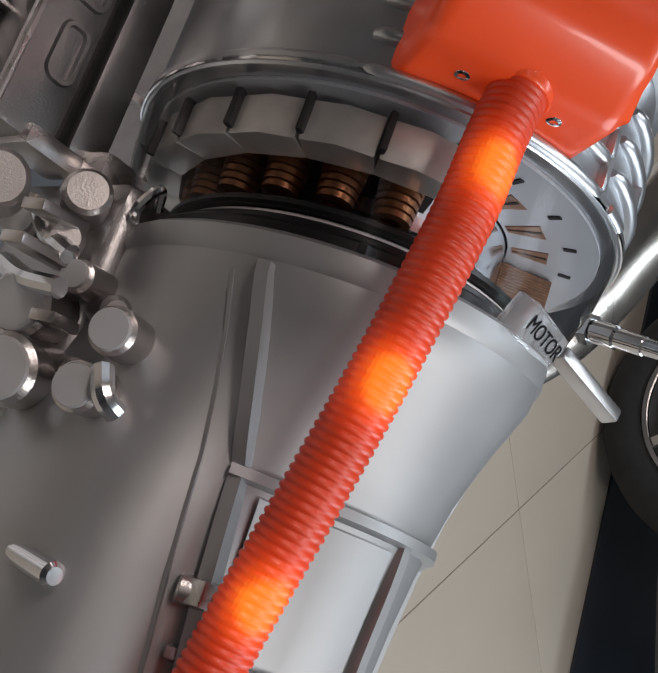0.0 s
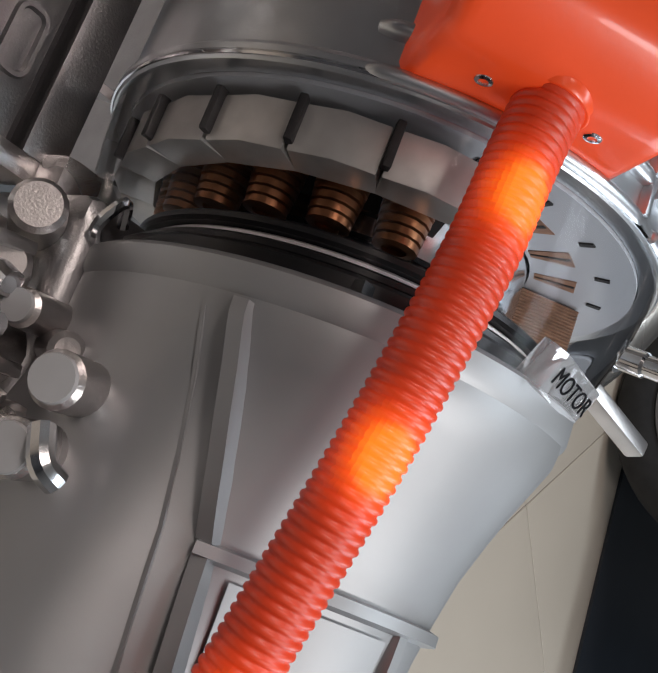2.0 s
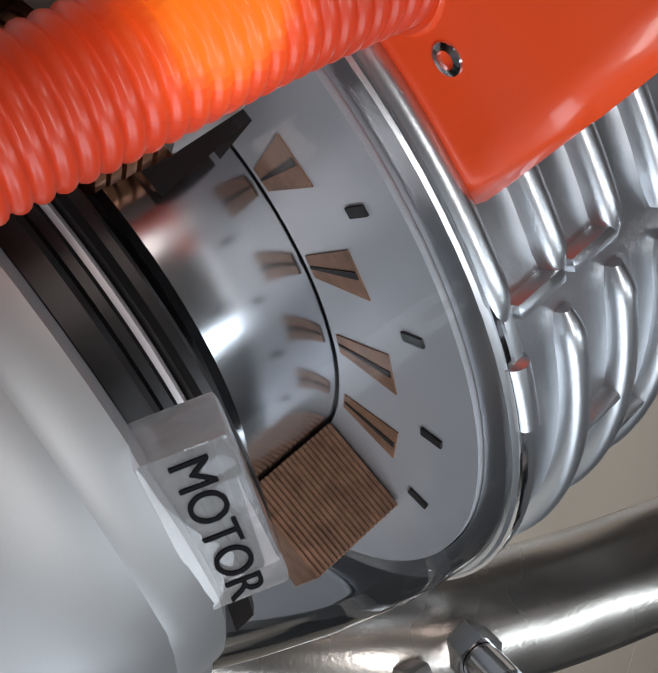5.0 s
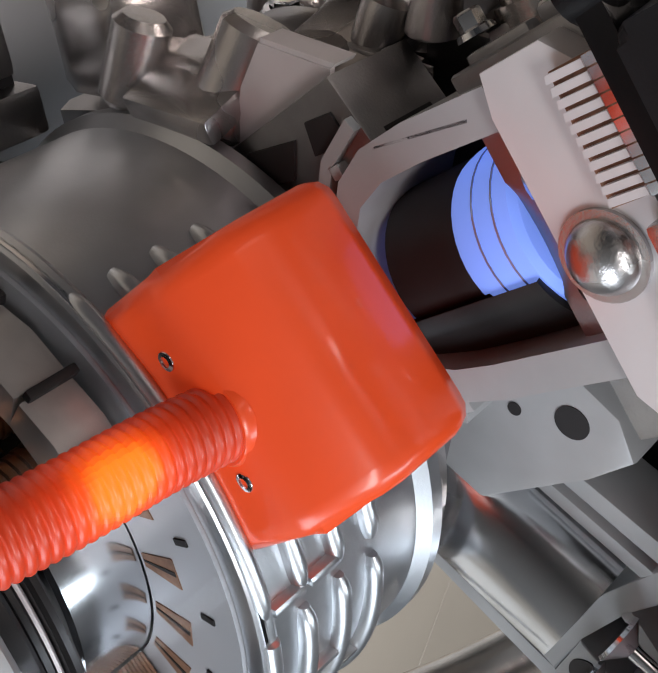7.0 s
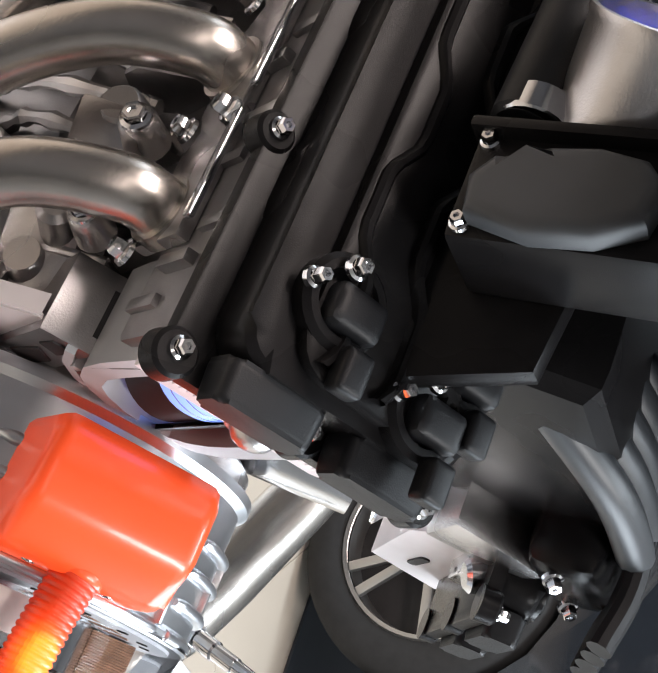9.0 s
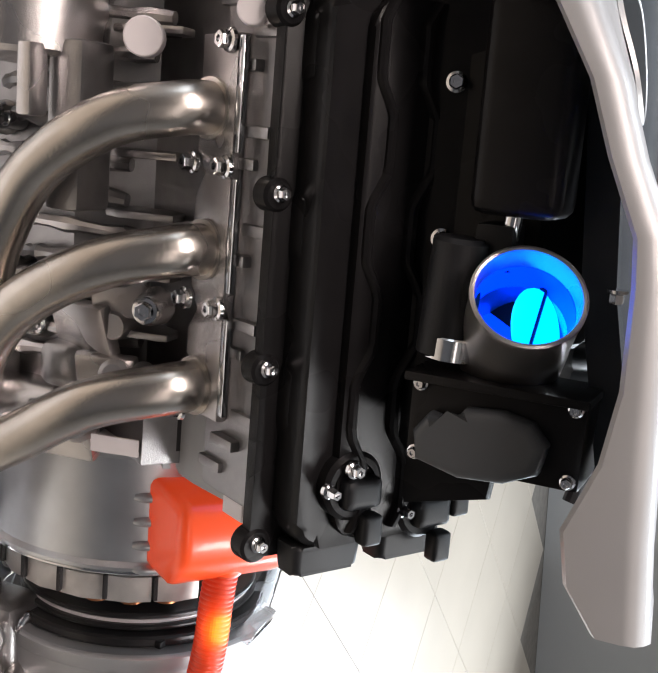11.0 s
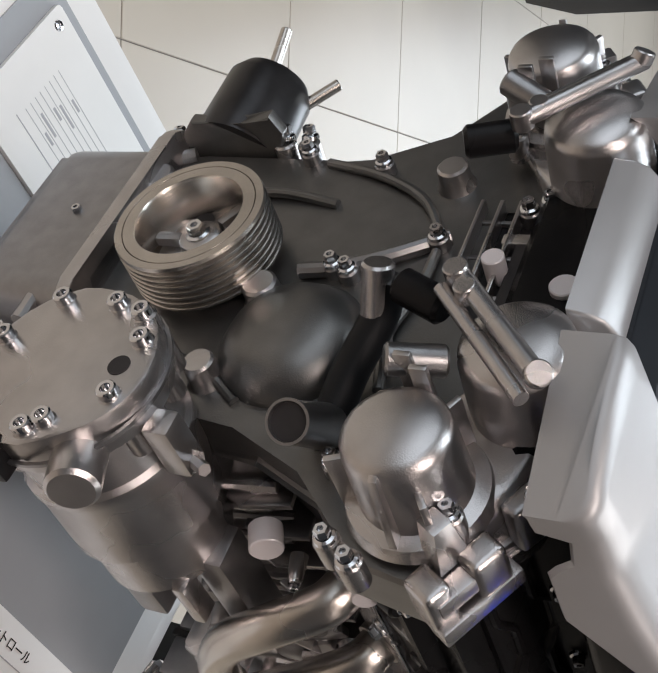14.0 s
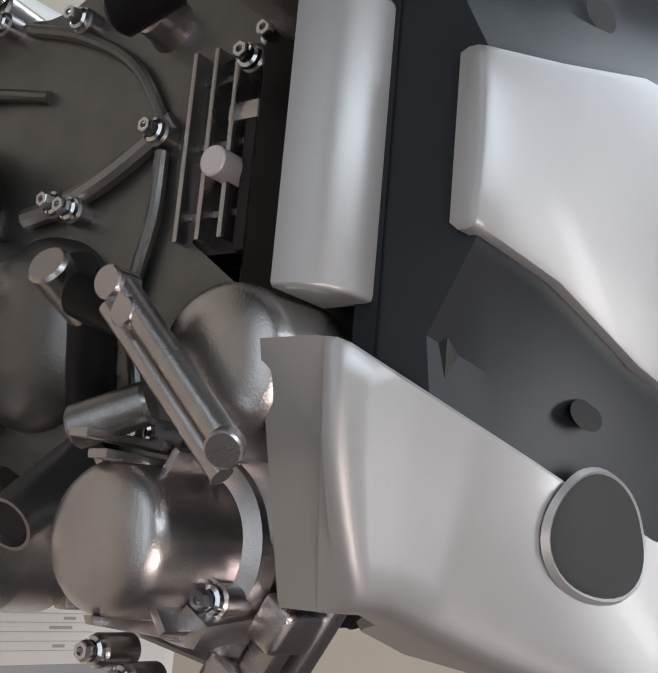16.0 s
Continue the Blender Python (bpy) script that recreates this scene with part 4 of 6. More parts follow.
part("fold", prism(B(), [(-0.185, 0.07), (-0.178, 0.108), (-0.180, 0.110), (-0.187, 0.071)], XZ, 0.027, 0.040), CUT_LIGHT, sheet)
# lumps of the casting between gearbox flange and bracket
for c, sz, m2 in (((-0.145, 0.045, 0.0), (0.055, 0.04, 0.085), ALU), ((-0.160, 0.085, 0.03), (0.038, 0.04, 0.045), ALU_DARK), ((-0.115, 0.045, 0.085), (0.035, 0.03, 0.035), ALU_DARK), ((-0.17, 0.06, -0.06), (0.06, 0.06, 0.06), ALU)):
    part("boss", box(B(), c, sz, bevel=0.018, seg=4), m2, block)
for p, q, r in (((-0.14, 0.03, 0.03), (-0.185, 0.05, 0.05), 0.018), ((-0.15, 0.02, -0.02), (-0.19, 0.03, -0.005), 0.014), ((-0.15, 0.08, 0.075), (-0.19, 0.09, 0.09), 0.012)):
    part("boss", cyl(B(), p, q, r, bevel=0.004), ALU, block)
for c, sz, tilt in (((-0.168, 0.075, 0.072), (0.010, 0.055, 0.050), 0.25), ((-0.172, 0.118, 0.050), (0.012, 0.045, 0.060), -0.2), ((-0.160, 0.030, 0.025), (0.014, 0.05, 0.055), 0.1), ((-0.176, 0.150, 0.085), (0.010, 0.04, 0.045), 0.35)):
    n_ = Vector((-1, -0.35, tilt)).normalized()
    part("panel", box(B(), c, sz, (n_, YY.cross(n_).cross(n_).normalized(), YY.cross(n_).normalized()), 0.004), ALU, block, "pale smooth cast panel")
# web of ribs on the block's left side
random.seed(4)
for k in range(12):
    y = 0.055 + 0.027 * k
    z0, z1 = -0.075 + 0.03 * random.random(), 0.06 + 0.05 * random.random()
    x0 = -0.150 - 0.012 * random.random()
    part("web", tube(B(), spline([(x0 + 0.02, y, z0), (x0, y + 0.004, z0 + 0.03), (x0 - 0.006, y + 0.010 * random.random(), (z0 + z1) / 2), (x0 + 0.004, y, z1)], 5), [0.004 + 0.003 * math.sin(i) ** 2 for i in range(16)], 8), random.choice((ALU, ALU_DARK)), block)
for k in range(16):
    y, z = 0.05 + 0.325 * random.random(), -0.07 + 0.19 * random.random()
    r = 0.006 + 0.008 * random.random()
    x = -0.145 - 0.5 * max(0, z - 0.05)
    b_ = part("boss", lathe(B(), (x, y, z), (-1, 0, 0.25), [(0, r * 1.3), (0.016, r * 1.1), (0.022, r), (0.024, r * 0.85), (0.024, 0)], 18), random.choice((ALU, ALU, ALU_DARK)), block)
    if k % 2:
        part("bolt", hex_head(B(), Vector((x, y, z)) + Vector((-1, 0, 0.25)).normalized() * 0.024, (-1, 0, 0.25), r * 0.62, 0.007), CHROME, b_)
for k in range(7):
    y = 0.07 + 0.045 * k
    part("rib", prism(B(), [(-0.128, 0.05), (-0.165, 0.06), (-0.172, 0.075), (-0.165, 0.12), (-0.128, 0.115)], XZ, y, y + 0.006, 0.002), ALU_DARK if k % 2 else ALU, block)


# ---- valve covers ----
def valve_cover(side):
    P = bank(side)
    f = 1 if side < 0 else -1

    def v3(a, b, d):
        return P(a * f, b, d)
    ob = thing("valve_cover", P(0, 0.33, 0.19), "black moulded valve cover with stepped ridges and bolts", "valve cover", "valve covers")
    part("base", prism(B(), rounded(0.166, 0.392, 0.012), lambda a, b, d: v3(a, d, 0.190 + b), 0.311, 0.321, 0.002), BLACK, ob)
    part("hood", prism(B(), rounded(0.138, 0.368, 0.02), lambda a, b, d: v3(a + 0.002, d, 0.191 + b), 0.318, 0.352, 0.010, 3), BLACK, ob)
    part("step", prism(B(), rounded(0.098, 0.352, 0.02), lambda a, b, d: v3(a + 0.006, d, 0.190 + b), 0.350, 0.360, 0.004, 2), BLACK, ob)
    for w0, amp, top in ((-0.060, 0.004, 0.335), (-0.030, 0.006, 0.364), (0.004, 0.007, 0.366), (0.036, 0.006, 0.363)):
        bm = B()
        prev = None
        for i in range(49):
            y = 0.02 + 0.345 * i / 48
            w = w0 + amp * max(-1, min(1, 1.8 * math.sin(2 * math.pi * (y - 0.02) / 0.114)))
            ring = [bm.verts.new(v3(w + a, top + b, y)) for a, b in ((-0.006, -0.022), (-0.0035, -0.002), (-0.0015, 0), (0.0015, 0), (0.0035, -0.002), (0.006, -0.022))]
            if prev:
                for a in range(5):
                    bm.faces.new((prev[a], prev[a + 1], ring[a + 1], ring[a]))
            prev = ring
        part("ridge", bm, BLACK, ob)
    for w in (-0.036, 0.036):
        part("panel", prism(B(), rounded(0.056, 0.028, 0.006), lambda a, b, d: v3(w + a * (1 + 4 * min(0, d)), 0.335 + b * (1 + 10 * min(0, d)), d), -0.013, 0.008, 0.004, 3), BLACK_SOFT, ob, "raised pad on the rear face")
    for w, y in ((-0.078, 0.0), (0.0, 0.0), (0.078, 0.0)):
        part("ear", lathe(B(), v3(w, 0.309, y + 0.003), v3(0, 1, 0), [(0, 0), (0, 0.0125), (0.012, 0.012), (0.014, 0.010), (0.014, 0)], 24), BLACK, ob)
    for y in (0.125, 0.239, 0.353):
        for w in (-0.080, 0.080):
            part("ear", lathe(B(), v3(w, 0.309, y), v3(0, 1, 0), [(0, 0), (0, 0.0115), (0.012, 0.011), (0.014, 0.009), (0.014, 0)], 24), BLACK, ob)
    for w, y in ((-0.078, 0.005), (0.0, 0.003), (0.078, 0.001), (-0.080, 0.126), (-0.080, 0.24), (-0.080, 0.353), (0.08, 0.126), (0.08, 0.24), (0.08, 0.353)):
        part("bolt", hex_head(B(), v3(w, 0.323, y), v3(0, 1, 0), 0.0042, 0.008), CHROME, ob)
    return ob


valve_cover(-1)
valve_cover(1)


def ignition_coil(w, y, first=None):
    P = PL
    ob = thing("ignition_coil", P(w, 0.36, y), "black ignition coil with connector plug bolted on the cover", "ignition coil", "ignition coils")
    part("well", lathe(B(), P(w, 0.350, y), UL, [(0, 0.024), (0.010, 0.024), (0.013, 0.021), (0.013, 0.017), (0.006, 0.016), (0.006, 0)], 28), BLACK, ob)
    part("body", box(B(), P(w + 0.004, 0.363, y - 0.004), (0.030, 0.022, 0.016), (WL, YY, UL), 0.007, 4), BLACK_SOFT, ob)
    part("plug", box(B(), P(w + 0.012, 0.366, y - 0.030), (0.016, 0.022, 0.013), (WL, YY, UL), 0.004, 3), BLACK_SOFT, ob, "dull black connector plug")
    part("bolt", hex_head(B(), P(w - 0.006, 0.367, y + 0.014), UL, 0.0045, 0.008), CHROME, ob)
    part("bolt", hex_head(B(), P(w - 0.022, 0.362, y + 0.0), UL, 0.0038, 0.011), CHROME, ob)


for w, y in ((-0.030, 0.052), (0.034, 0.030), (0.048, 0.062), (0.050, 0.16), (0.050, 0.27)):
    ignition_coil(w, y)

# ---- intake plenum ----
plenum = thing("intake_plenum", (-0.02, 0.25, 0.33), "black plastic intake plenum in the valley of the vee", "intake plenum")
part("shell", prism(B(), [(-0.165, 0.315), (-0.13, 0.40), (0.13, 0.40), (0.165, 0.315), (0.11, 0.27), (-0.11, 0.27)], XZ, 0.06, 0.45, 0.02, 3), BLACK, plenum)
part("lid", prism(B(), [(-0.174, 0.32), (-0.178, 0.395), (-0.12, 0.418), (0.12, 0.418), (0.178, 0.395), (0.174, 0.32)], XZ, 0.15, 0.345, 0.01, 3), BLACK, plenum, "black upper shell under the cover")
part("side_wall", prism(B(), [(0.03, 0.30), (0.05, 0.38), (0.20, 0.40), (0.33, 0.39), (0.44, 0.34), (0.44, 0.26), (0.03, 0.26)], lambda a, b, d: (d, a, b), -0.175, -0.160, 0.006), BLACK, plenum)
for k in range(5):
    part("runner", tube(B(), spline([(-0.10, 0.075 + 0.018 * k, 0.36), (-0.03, 0.055 + 0.018 * k, 0.395), (0.05, 0.05 + 0.018 * k, 0.40), (0.11, 0.07 + 0.018 * k, 0.385)], 6), 0.012, 12), RUNNER, plenum, "dark grey moulded runner")
# Black box added to hide the bright gap under the cover.
part("gap_filler", box(B(), (-0.198, 0.305, 0.388), (0.050, 0.13, 0.056), bevel=0.010, seg=3), BLACK, plenum, "black filler box beside the throttle")
part("rear_box", box(B(), (0.09, 0.055, 0.36), (0.09, 0.06, 0.05), bevel=0.02, seg=4), BLACK, plenum)
part("lower_box", tube(B(), spline([(0.11, 0.06, 0.355), (0.16, 0.06, 0.345), (0.20, 0.08, 0.33), (0.22, 0.12, 0.32)], 6), 0.022, 16), BLACK, plenum)
for p in ((0.06, 0.024, 0.355), (0.12, 0.024, 0.355)):
    part("bolt", hex_head(B(), p, (-0.3, -0.8, 0.5), 0.005, 0.009), CHROME, plenum)
for y in (0.219, 0.318):
    part("bolt", hex_head(B(), (-0.176, y, 0.331), (-1, 0, 0.3), 0.005, 0.009), CHROME, plenum)
for k in range(4):
    part("rail", tube(B(), spline([(0.05 + 0.03 * k, -0.012, 0.395 - 0.008 * k), (0.06 + 0.03 * k, 0.03, 0.402 - 0.008 * k), (0.06 + 0.03 * k, 0.08, 0.40)], 5), 0.008, 10), BLACK_SOFT, plenum)

# ---- throttle body, lit blue inside ----
TA = Vector((-0.72, 0.63, 0.29)).normalized()
TC = Vector((-0.236, 0.198, 0.407))
tb = thing("throttle_body", TC, "cast throttle body with a bore glowing blue", "throttle body")
part("barrel", lathe(B(), TC - TA * 0.07, TA, [(0, 0.0295), (0, 0.034), (0.02, 0.034), (0.022, 0.0335), (0.064, 0.0335), (0.066, 0.0345), (0.070, 0.0345), (0.0705, 0.033), (0.070, 0.0315), (0.066, 0.0305), (0, 0.0295)], 48), ALU, tb, "machined round barrel")
# The bore's own surface emits in place of a lamp.
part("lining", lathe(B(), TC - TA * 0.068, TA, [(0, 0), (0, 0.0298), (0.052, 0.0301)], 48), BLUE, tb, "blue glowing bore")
u_, v_, _a = frame_of(TA)
hz = TA.cross(Vector((0, 0, 1))).normalized()
vt = hz.cross(TA).normalized()
# Black disc added to stop the bore's glow showing out behind.
part("back", lathe(B(), TC - TA * 0.0712, TA, [(0, 0), (0, 0.034), (0.0012, 0.034), (0.0012, 0)], 32), SHADE, tb)
part("shaft", cyl(B(), TC - TA * 0.035 - hz * 0.029 + vt * 0.008, TC - TA * 0.035 + hz * 0.029 + vt * 0.008, 0.003), DARK, tb)
# Cyan light on the plate is put into its emission.
part("throttle_plate", lathe(B(), TC - TA * 0.036 + vt * 0.010, (TA + vt * 1.2).normalized(), [(0, 0), (0, 0.026), (0.0015, 0.026), (0.0015, 0)], 32), CYAN, tb, "throttle plate with cyan light painted as glow")
part("mount", box(B(), (-0.200, 0.112, 0.392), (0.050, 0.058, 0.110), bevel=0.005), BLACK, tb, "black square body")
part("flange", box(B(), (-0.206, 0.139, 0.392), (0.056, 0.006, 0.114), bevel=0.002), BLACK, tb)
part("motor_cover", prism(B(), [(-0.040, -0.018), (-0.043, 0.000), (-0.034, 0.012), (-0.018, 0.008), (-0.012, 0.018), (0.010, 0.020), (0.030, 0.016), (0.040, 0.004), (0.036, -0.014), (0.016, -0.023), (-0.012, -0.025)], lambda a, b, d: (d, 0.107 + b, 0.388 + a), -0.222, -0.240, 0.007, 4), GREY_PLASTIC, tb, "grey plastic motor cover")
for dy, dz in ((0.022, -0.048), (0.022, 0.048), (-0.022, 0.048), (-0.022, -0.048)):
    part("bolt", hex_head(B(), (-0.225, 0.112 + dy, 0.392 + dz), (-1, 0, 0), 0.0035, 0.006), CHROME, tb)
part("actuator", cyl(B(), (-0.215, 0.15, 0.352), (-0.215, 0.225, 0.357), 0.017, bevel=0.003), BLACK_SOFT, tb)
part("collar", cyl(B(), (-0.215, 0.15, 0.356), (-0.215, 0.165, 0.357), 0.0175, bevel=0.001), POLISHED, tb)
part("port", cyl(B(), (-0.20, 0.225, 0.382), (-0.205, 0.252, 0.386), 0.006, bevel=0.001), CHROME, tb)
part("block", box(B(), (-0.195, 0.22, 0.375), (0.03, 0.03, 0.025), bevel=0.005), BLACK_SOFT, tb)
part("bolt", hex_head(B(), (-0.21, 0.205, 0.452), (0, -1, 0), 0.0045, 0.008), CHROME, tb)

# ---- engine cover ----
cover = thing("engine_cover", (0, 0.33, 0.42), "silver painted engine cover with dark centre groove and oval holes", "engine cover")


def edge(y):
    """Inner edge (x, z), shoulder height and lower edge of a wing at a place along the engine."""
    xi = float(np.interp(y, [0.02, 0.20, 0.29, 0.38, 0.508, 0.52], [0.200, 0.188, 0.168, 0.145, 0.104, 0.102]))
    zi = float(np.interp(y, [0.02, 0.20, 0.29, 0.38, 0.508, 0.52], [0.496, 0.457, 0.446, 0.430, 0.387, 0.384]))
    sh = float(np.interp(y, [0.02, 0.08, 0.16, 0.236, 0.272, 0.329, 0.363, 0.397, 0.43, 0.508, 0.52], [0.500, 0.494, 0.489, 0.484, 0.466, 0.444, 0.424, 0.406, 0.392, 0.381, 0.376]))
    low = float(np.interp(y, [0.02, 0.03, 0.076, 0.11, 0.16, 0.236, 0.272, 0.329, 0.363, 0.385, 0.42, 0.428, 0.434, 0.468, 0.474, 0.50, 0.52], [0.485, 0.460, 0.447, 0.463, 0.470, 0.468, 0.450, 0.427, 0.403, 0.362, 0.350, 0.352, 0.366, 0.366, 0.345, 0.342, 0.344]))
    return xi, zi, sh, min(low, sh - 0.014)


def outer(y):
    """Outer side of a wing: it flares towards the rear."""
    return float(np.interp(y, [0.10, 0.25, 0.33, 0.39, 0.45], [0.284, 0.276, 0.258, 0.239, 0.218]))


def wing_z(x, y):
    xi, zi, sh, low = edge(y)
    XO = outer(y)
    q = max(0.0, min(1.0, (XO - 0.012 - x) / (XO - 0.012 - xi)))
    return sh + 0.004 + (zi - sh - 0.004) * q


def wing(f):
    """One silver wing: a side wall, a rounded shoulder, a twisted top and a flat front end."""
    bm = B()
    prev = None
    for y in (0.509, 0.5075, 0.503, 0.492, 0.476, 0.470, 0.466, 0.436, 0.430, 0.424, 0.395, 0.36, 0.32, 0.28, 0.24, 0.215, 0.195, 0.18, 0.16, 0.12, 0.08, 0.05, 0.025):
        xi, zi, sh, low = edge(y)
        XO = outer(y)
        drop = 0.008 if y > 0.5085 else 0.0025 if y > 0.506 else 0.0
        pts = [(XO - 0.004, low), (XO, low + 0.003), (XO, sh - 0.010), (XO - 0.002, sh - 0.003), (XO - 0.006, sh + 0.001), (XO - 0.012, sh + 0.004)]
        for k in range(1, 8):
            x = XO - 0.012 + (xi + 0.003 - XO + 0.012) * k / 8
            pts.append((x, wing_z(x, y)))
        pts += [(xi + 0.003, zi - 0.0003), (xi + 0.0006, zi - 0.002), (xi, zi - 0.006), (xi, max(low, zi - 0.040) if y > 0.47 else zi - 0.020)]
        ring = []
        for x, z in pts:
            back = 0.034 * max(0, (x - 0.11) / 0.108) ** 2 * max(0, min(1, (y - 0.44) / 0.07))
            ring.append(bm.verts.new((f * x, y - back, max(z - drop, low))))
        if prev:
            for a in range(len(ring) - 1):
                bm.faces.new((prev[a], prev[a + 1], ring[a + 1], ring[a]))
        else:
            bm.faces.new(ring)
        prev = ring
    return bm


def oval(cx, cy, rx, ry, dx, dy, dz, grow=0.0, n=36):
    out = []
    for k in range(n):
        t = 2 * math.pi * k / n
        x, y = cx + (rx + grow) * math.cos(t), cy + (ry + grow) * math.sin(t)
        out.append((x + dx, y + dy, wing_z(x, y) + dz))
    return out


def band(f, loops, cap=False):
    bm = B()
    rows = [[bm.verts.new((f * x, y, z)) for x, y, z in lp] for lp in loops]
    for p, q in zip(rows, rows[1:]):
        for k in range(len(p)):
            j = (k + 1) % len(p)
            bm.faces.new((p[k], p[j], q[j], q[k]))
    if cap:
        bm.faces.new(rows[-1])
    return bm


for f in (-1, 1):
    w_ = part("wing", wing(f), COVER, cover, "silver painted wing", 40)
    part("rim", band(f, [oval(0.172, 0.341, 0.031, 0.040, 0, 0, 0.0002, 0.003), oval(0.172, 0.341, 0.031, 0.040, 0, 0, 0.0030, 0.001), oval(0.172, 0.341, 0.031, 0.040, 0, 0, 0.0020, -0.001)]), COVER, w_)
    # Black cap on the wing paints the shade inside the oval hole.
    part("opening", band(f, [oval(0.172, 0.341, 0.031, 0.040, 0, 0, 0.0024, -0.0005), oval(0.172, 0.341, 0.028, 0.036, 0, 0, 0.0022, -0.002)], True), BLACK_SOFT, w_, "black cap for the shade in the oval opening")


def panel_half(y):
    return float(np.interp(y, [0.07, 0.2, 0.314, 0.406, 0.462], [0.105, 0.10, 0.085, 0.056, 0.044]))


def panel_top(y):
    return float(np.interp(y, [0.07, 0.2, 0.314, 0.406, 0.462], [0.468, 0.462, 0.451, 0.436, 0.4185]))


# charcoal bed between the wings
bm = B()
prev = None
for y in (0.462, 0.460, 0.456, 0.451, 0.44, 0.41, 0.38, 0.34, 0.30, 0.25, 0.20, 0.14, 0.08):
    xi, zi, sh, low = edge(y)
    ph, pt = panel_half(y), panel_top(y)
    fade = max(0, min(1, (0.462 - y) / 0.010))
    base = 0.360
    pts = [(xi + 0.002, zi - 0.030), (xi + 0.001, base + (zi - 0.009 - base) * fade), (0.6 * xi + 0.4 * ph, base + (zi - 0.013 - base) * fade), (ph + 0.006, base + (pt - 0.009 - base) * fade), (ph, base + (pt - 0.006 - base) * fade), (0.0, base + (pt - 0.005 - base) * fade)]
    full = pts + [(-x, z) for x, z in pts[-2::-1]]
    ring = [bm.verts.new((x, y, z)) for x, z in full]
    if prev:
        for a in range(len(ring) - 1):
            bm.faces.new((prev[a], prev[a + 1], ring[a + 1], ring[a]))
    else:
        bm.faces.new(ring)
    prev = ring
part("spine", bm, COVER_DARK, cover, "charcoal bed between the silver panels", 30)
# raised silver middle panel
bm = B()
prev = None
for y in (0.459, 0.4575, 0.453, 0.44, 0.40, 0.36, 0.32, 0.28, 0.22, 0.15, 0.08):
    ph, pt = panel_half(y) - (0.003 if y > 0.4585 else 0), panel_top(y) - (0.004 if y > 0.4585 else 0.001 if y > 0.457 else 0)
    half = [(ph, pt - 0.010), (ph, pt - 0.005), (ph - 0.0015, pt - 0.0015), (ph - 0.005, pt), (ph * 0.5, pt + 0.0015), (0.0, pt + 0.002)]
    ring = [bm.verts.new((x, y, z)) for x, z in half + [(-x, z) for x, z in half[-2::-1]]]
    if prev:
        for a in range(len(ring) - 1):
            bm.faces.new((prev[a], prev[a + 1], ring[a + 1], ring[a]))
    else:
        bm.faces.new(ring)
    prev = ring
part("middle_panel", bm, COVER, cover, "raised silver middle panel", 40)
part("front_roll", prism(B(), [(0.498, 0.337), (0.495, 0.352), (0.489, 0.362), (0.479, 0.368), (0.466, 0.370), (0.457, 0.369), (0.455, 0.337)], lambda a, b, d: (d, a, b), -0.078, 0.074, 0.003), COVER, cover, "silver rounded front apron", 60)
# Flat black ovals paint the shade of two small holes.
for f in (-1, 1):
    bm = B()
    ring = []
    for k in range(28):
        t = 2 * math.pi * k / 28
        ring.append(bm.verts.new((f * (0.112 + 0.008 * math.cos(t)), 0.345 + 0.016 * math.sin(t), 0.4285 + 0.0012 * math.cos(t) - 0.0025 * math.sin(t) + 0.002)))
    bm.faces.new(ring)
    part("dimple", bm, BLACK_SOFT, cover, "flat black oval for the shade in a dimple")

# ---- exhaust ----
man = thing("exhaust_manifold", (-0.22, 0.2, 0.12), "brushed steel three-into-one exhaust manifold on the head", "exhaust manifold")
part("flange", prism(B(), [(0.075, -0.028), (0.135, -0.028), (0.15, -0.012), (0.165, -0.028), (0.23, -0.028), (0.245, -0.012), (0.26, -0.028), (0.34, -0.028), (0.34, 0.02), (0.075, 0.02)], lambda a, b, d: PL(-0.074 - d, 0.246 + b, a), 0.0, 0.009, 0.002), ALU, man)
for pts in ([(-0.185, 0.305, 0.196), (-0.208, 0.303, 0.182), (-0.228, 0.291, 0.140), (-0.236, 0.255, 0.088), (-0.234, 0.205, 0.055), (-0.230, 0.15, 0.036), (-0.225, 0.08, 0.020)],
            [(-0.185, 0.208, 0.196), (-0.208, 0.206, 0.182), (-0.230, 0.192, 0.135), (-0.238, 0.158, 0.078), (-0.234, 0.115, 0.042), (-0.228, 0.05, 0.018)],
            [(-0.185, 0.110, 0.196), (-0.208, 0.108, 0.182), (-0.232, 0.094, 0.135), (-0.240, 0.062, 0.082), (-0.242, 0.038, 0.040), (-0.243, 0.015, 0.0)]):
    pts = [(x - 0.005, y - 0.015, z - 0.032) for x, y, z in pts]
    part("runner", tube(B(), spline(pts, 8), 0.0185, 20), PIPE, man)
    part("weld", tube(B(), [Vector(pts[0]) + Vector((0.006, 0, 0.002)), Vector(pts[0]) + Vector((-0.004, 0, -0.002))], 0.0215, 20), PIPE, man)
part("collector", tube(B(), spline([(-0.236, 0.13, 0.006), (-0.242, 0.06, -0.020), (-0.248, 0.0, -0.060), (-0.25, -0.06, -0.11), (-0.245, -0.12, -0.17)], 8), [0.020 + 0.008 * min(1, i / 16) for i in range(33)], 24), PIPE, man)
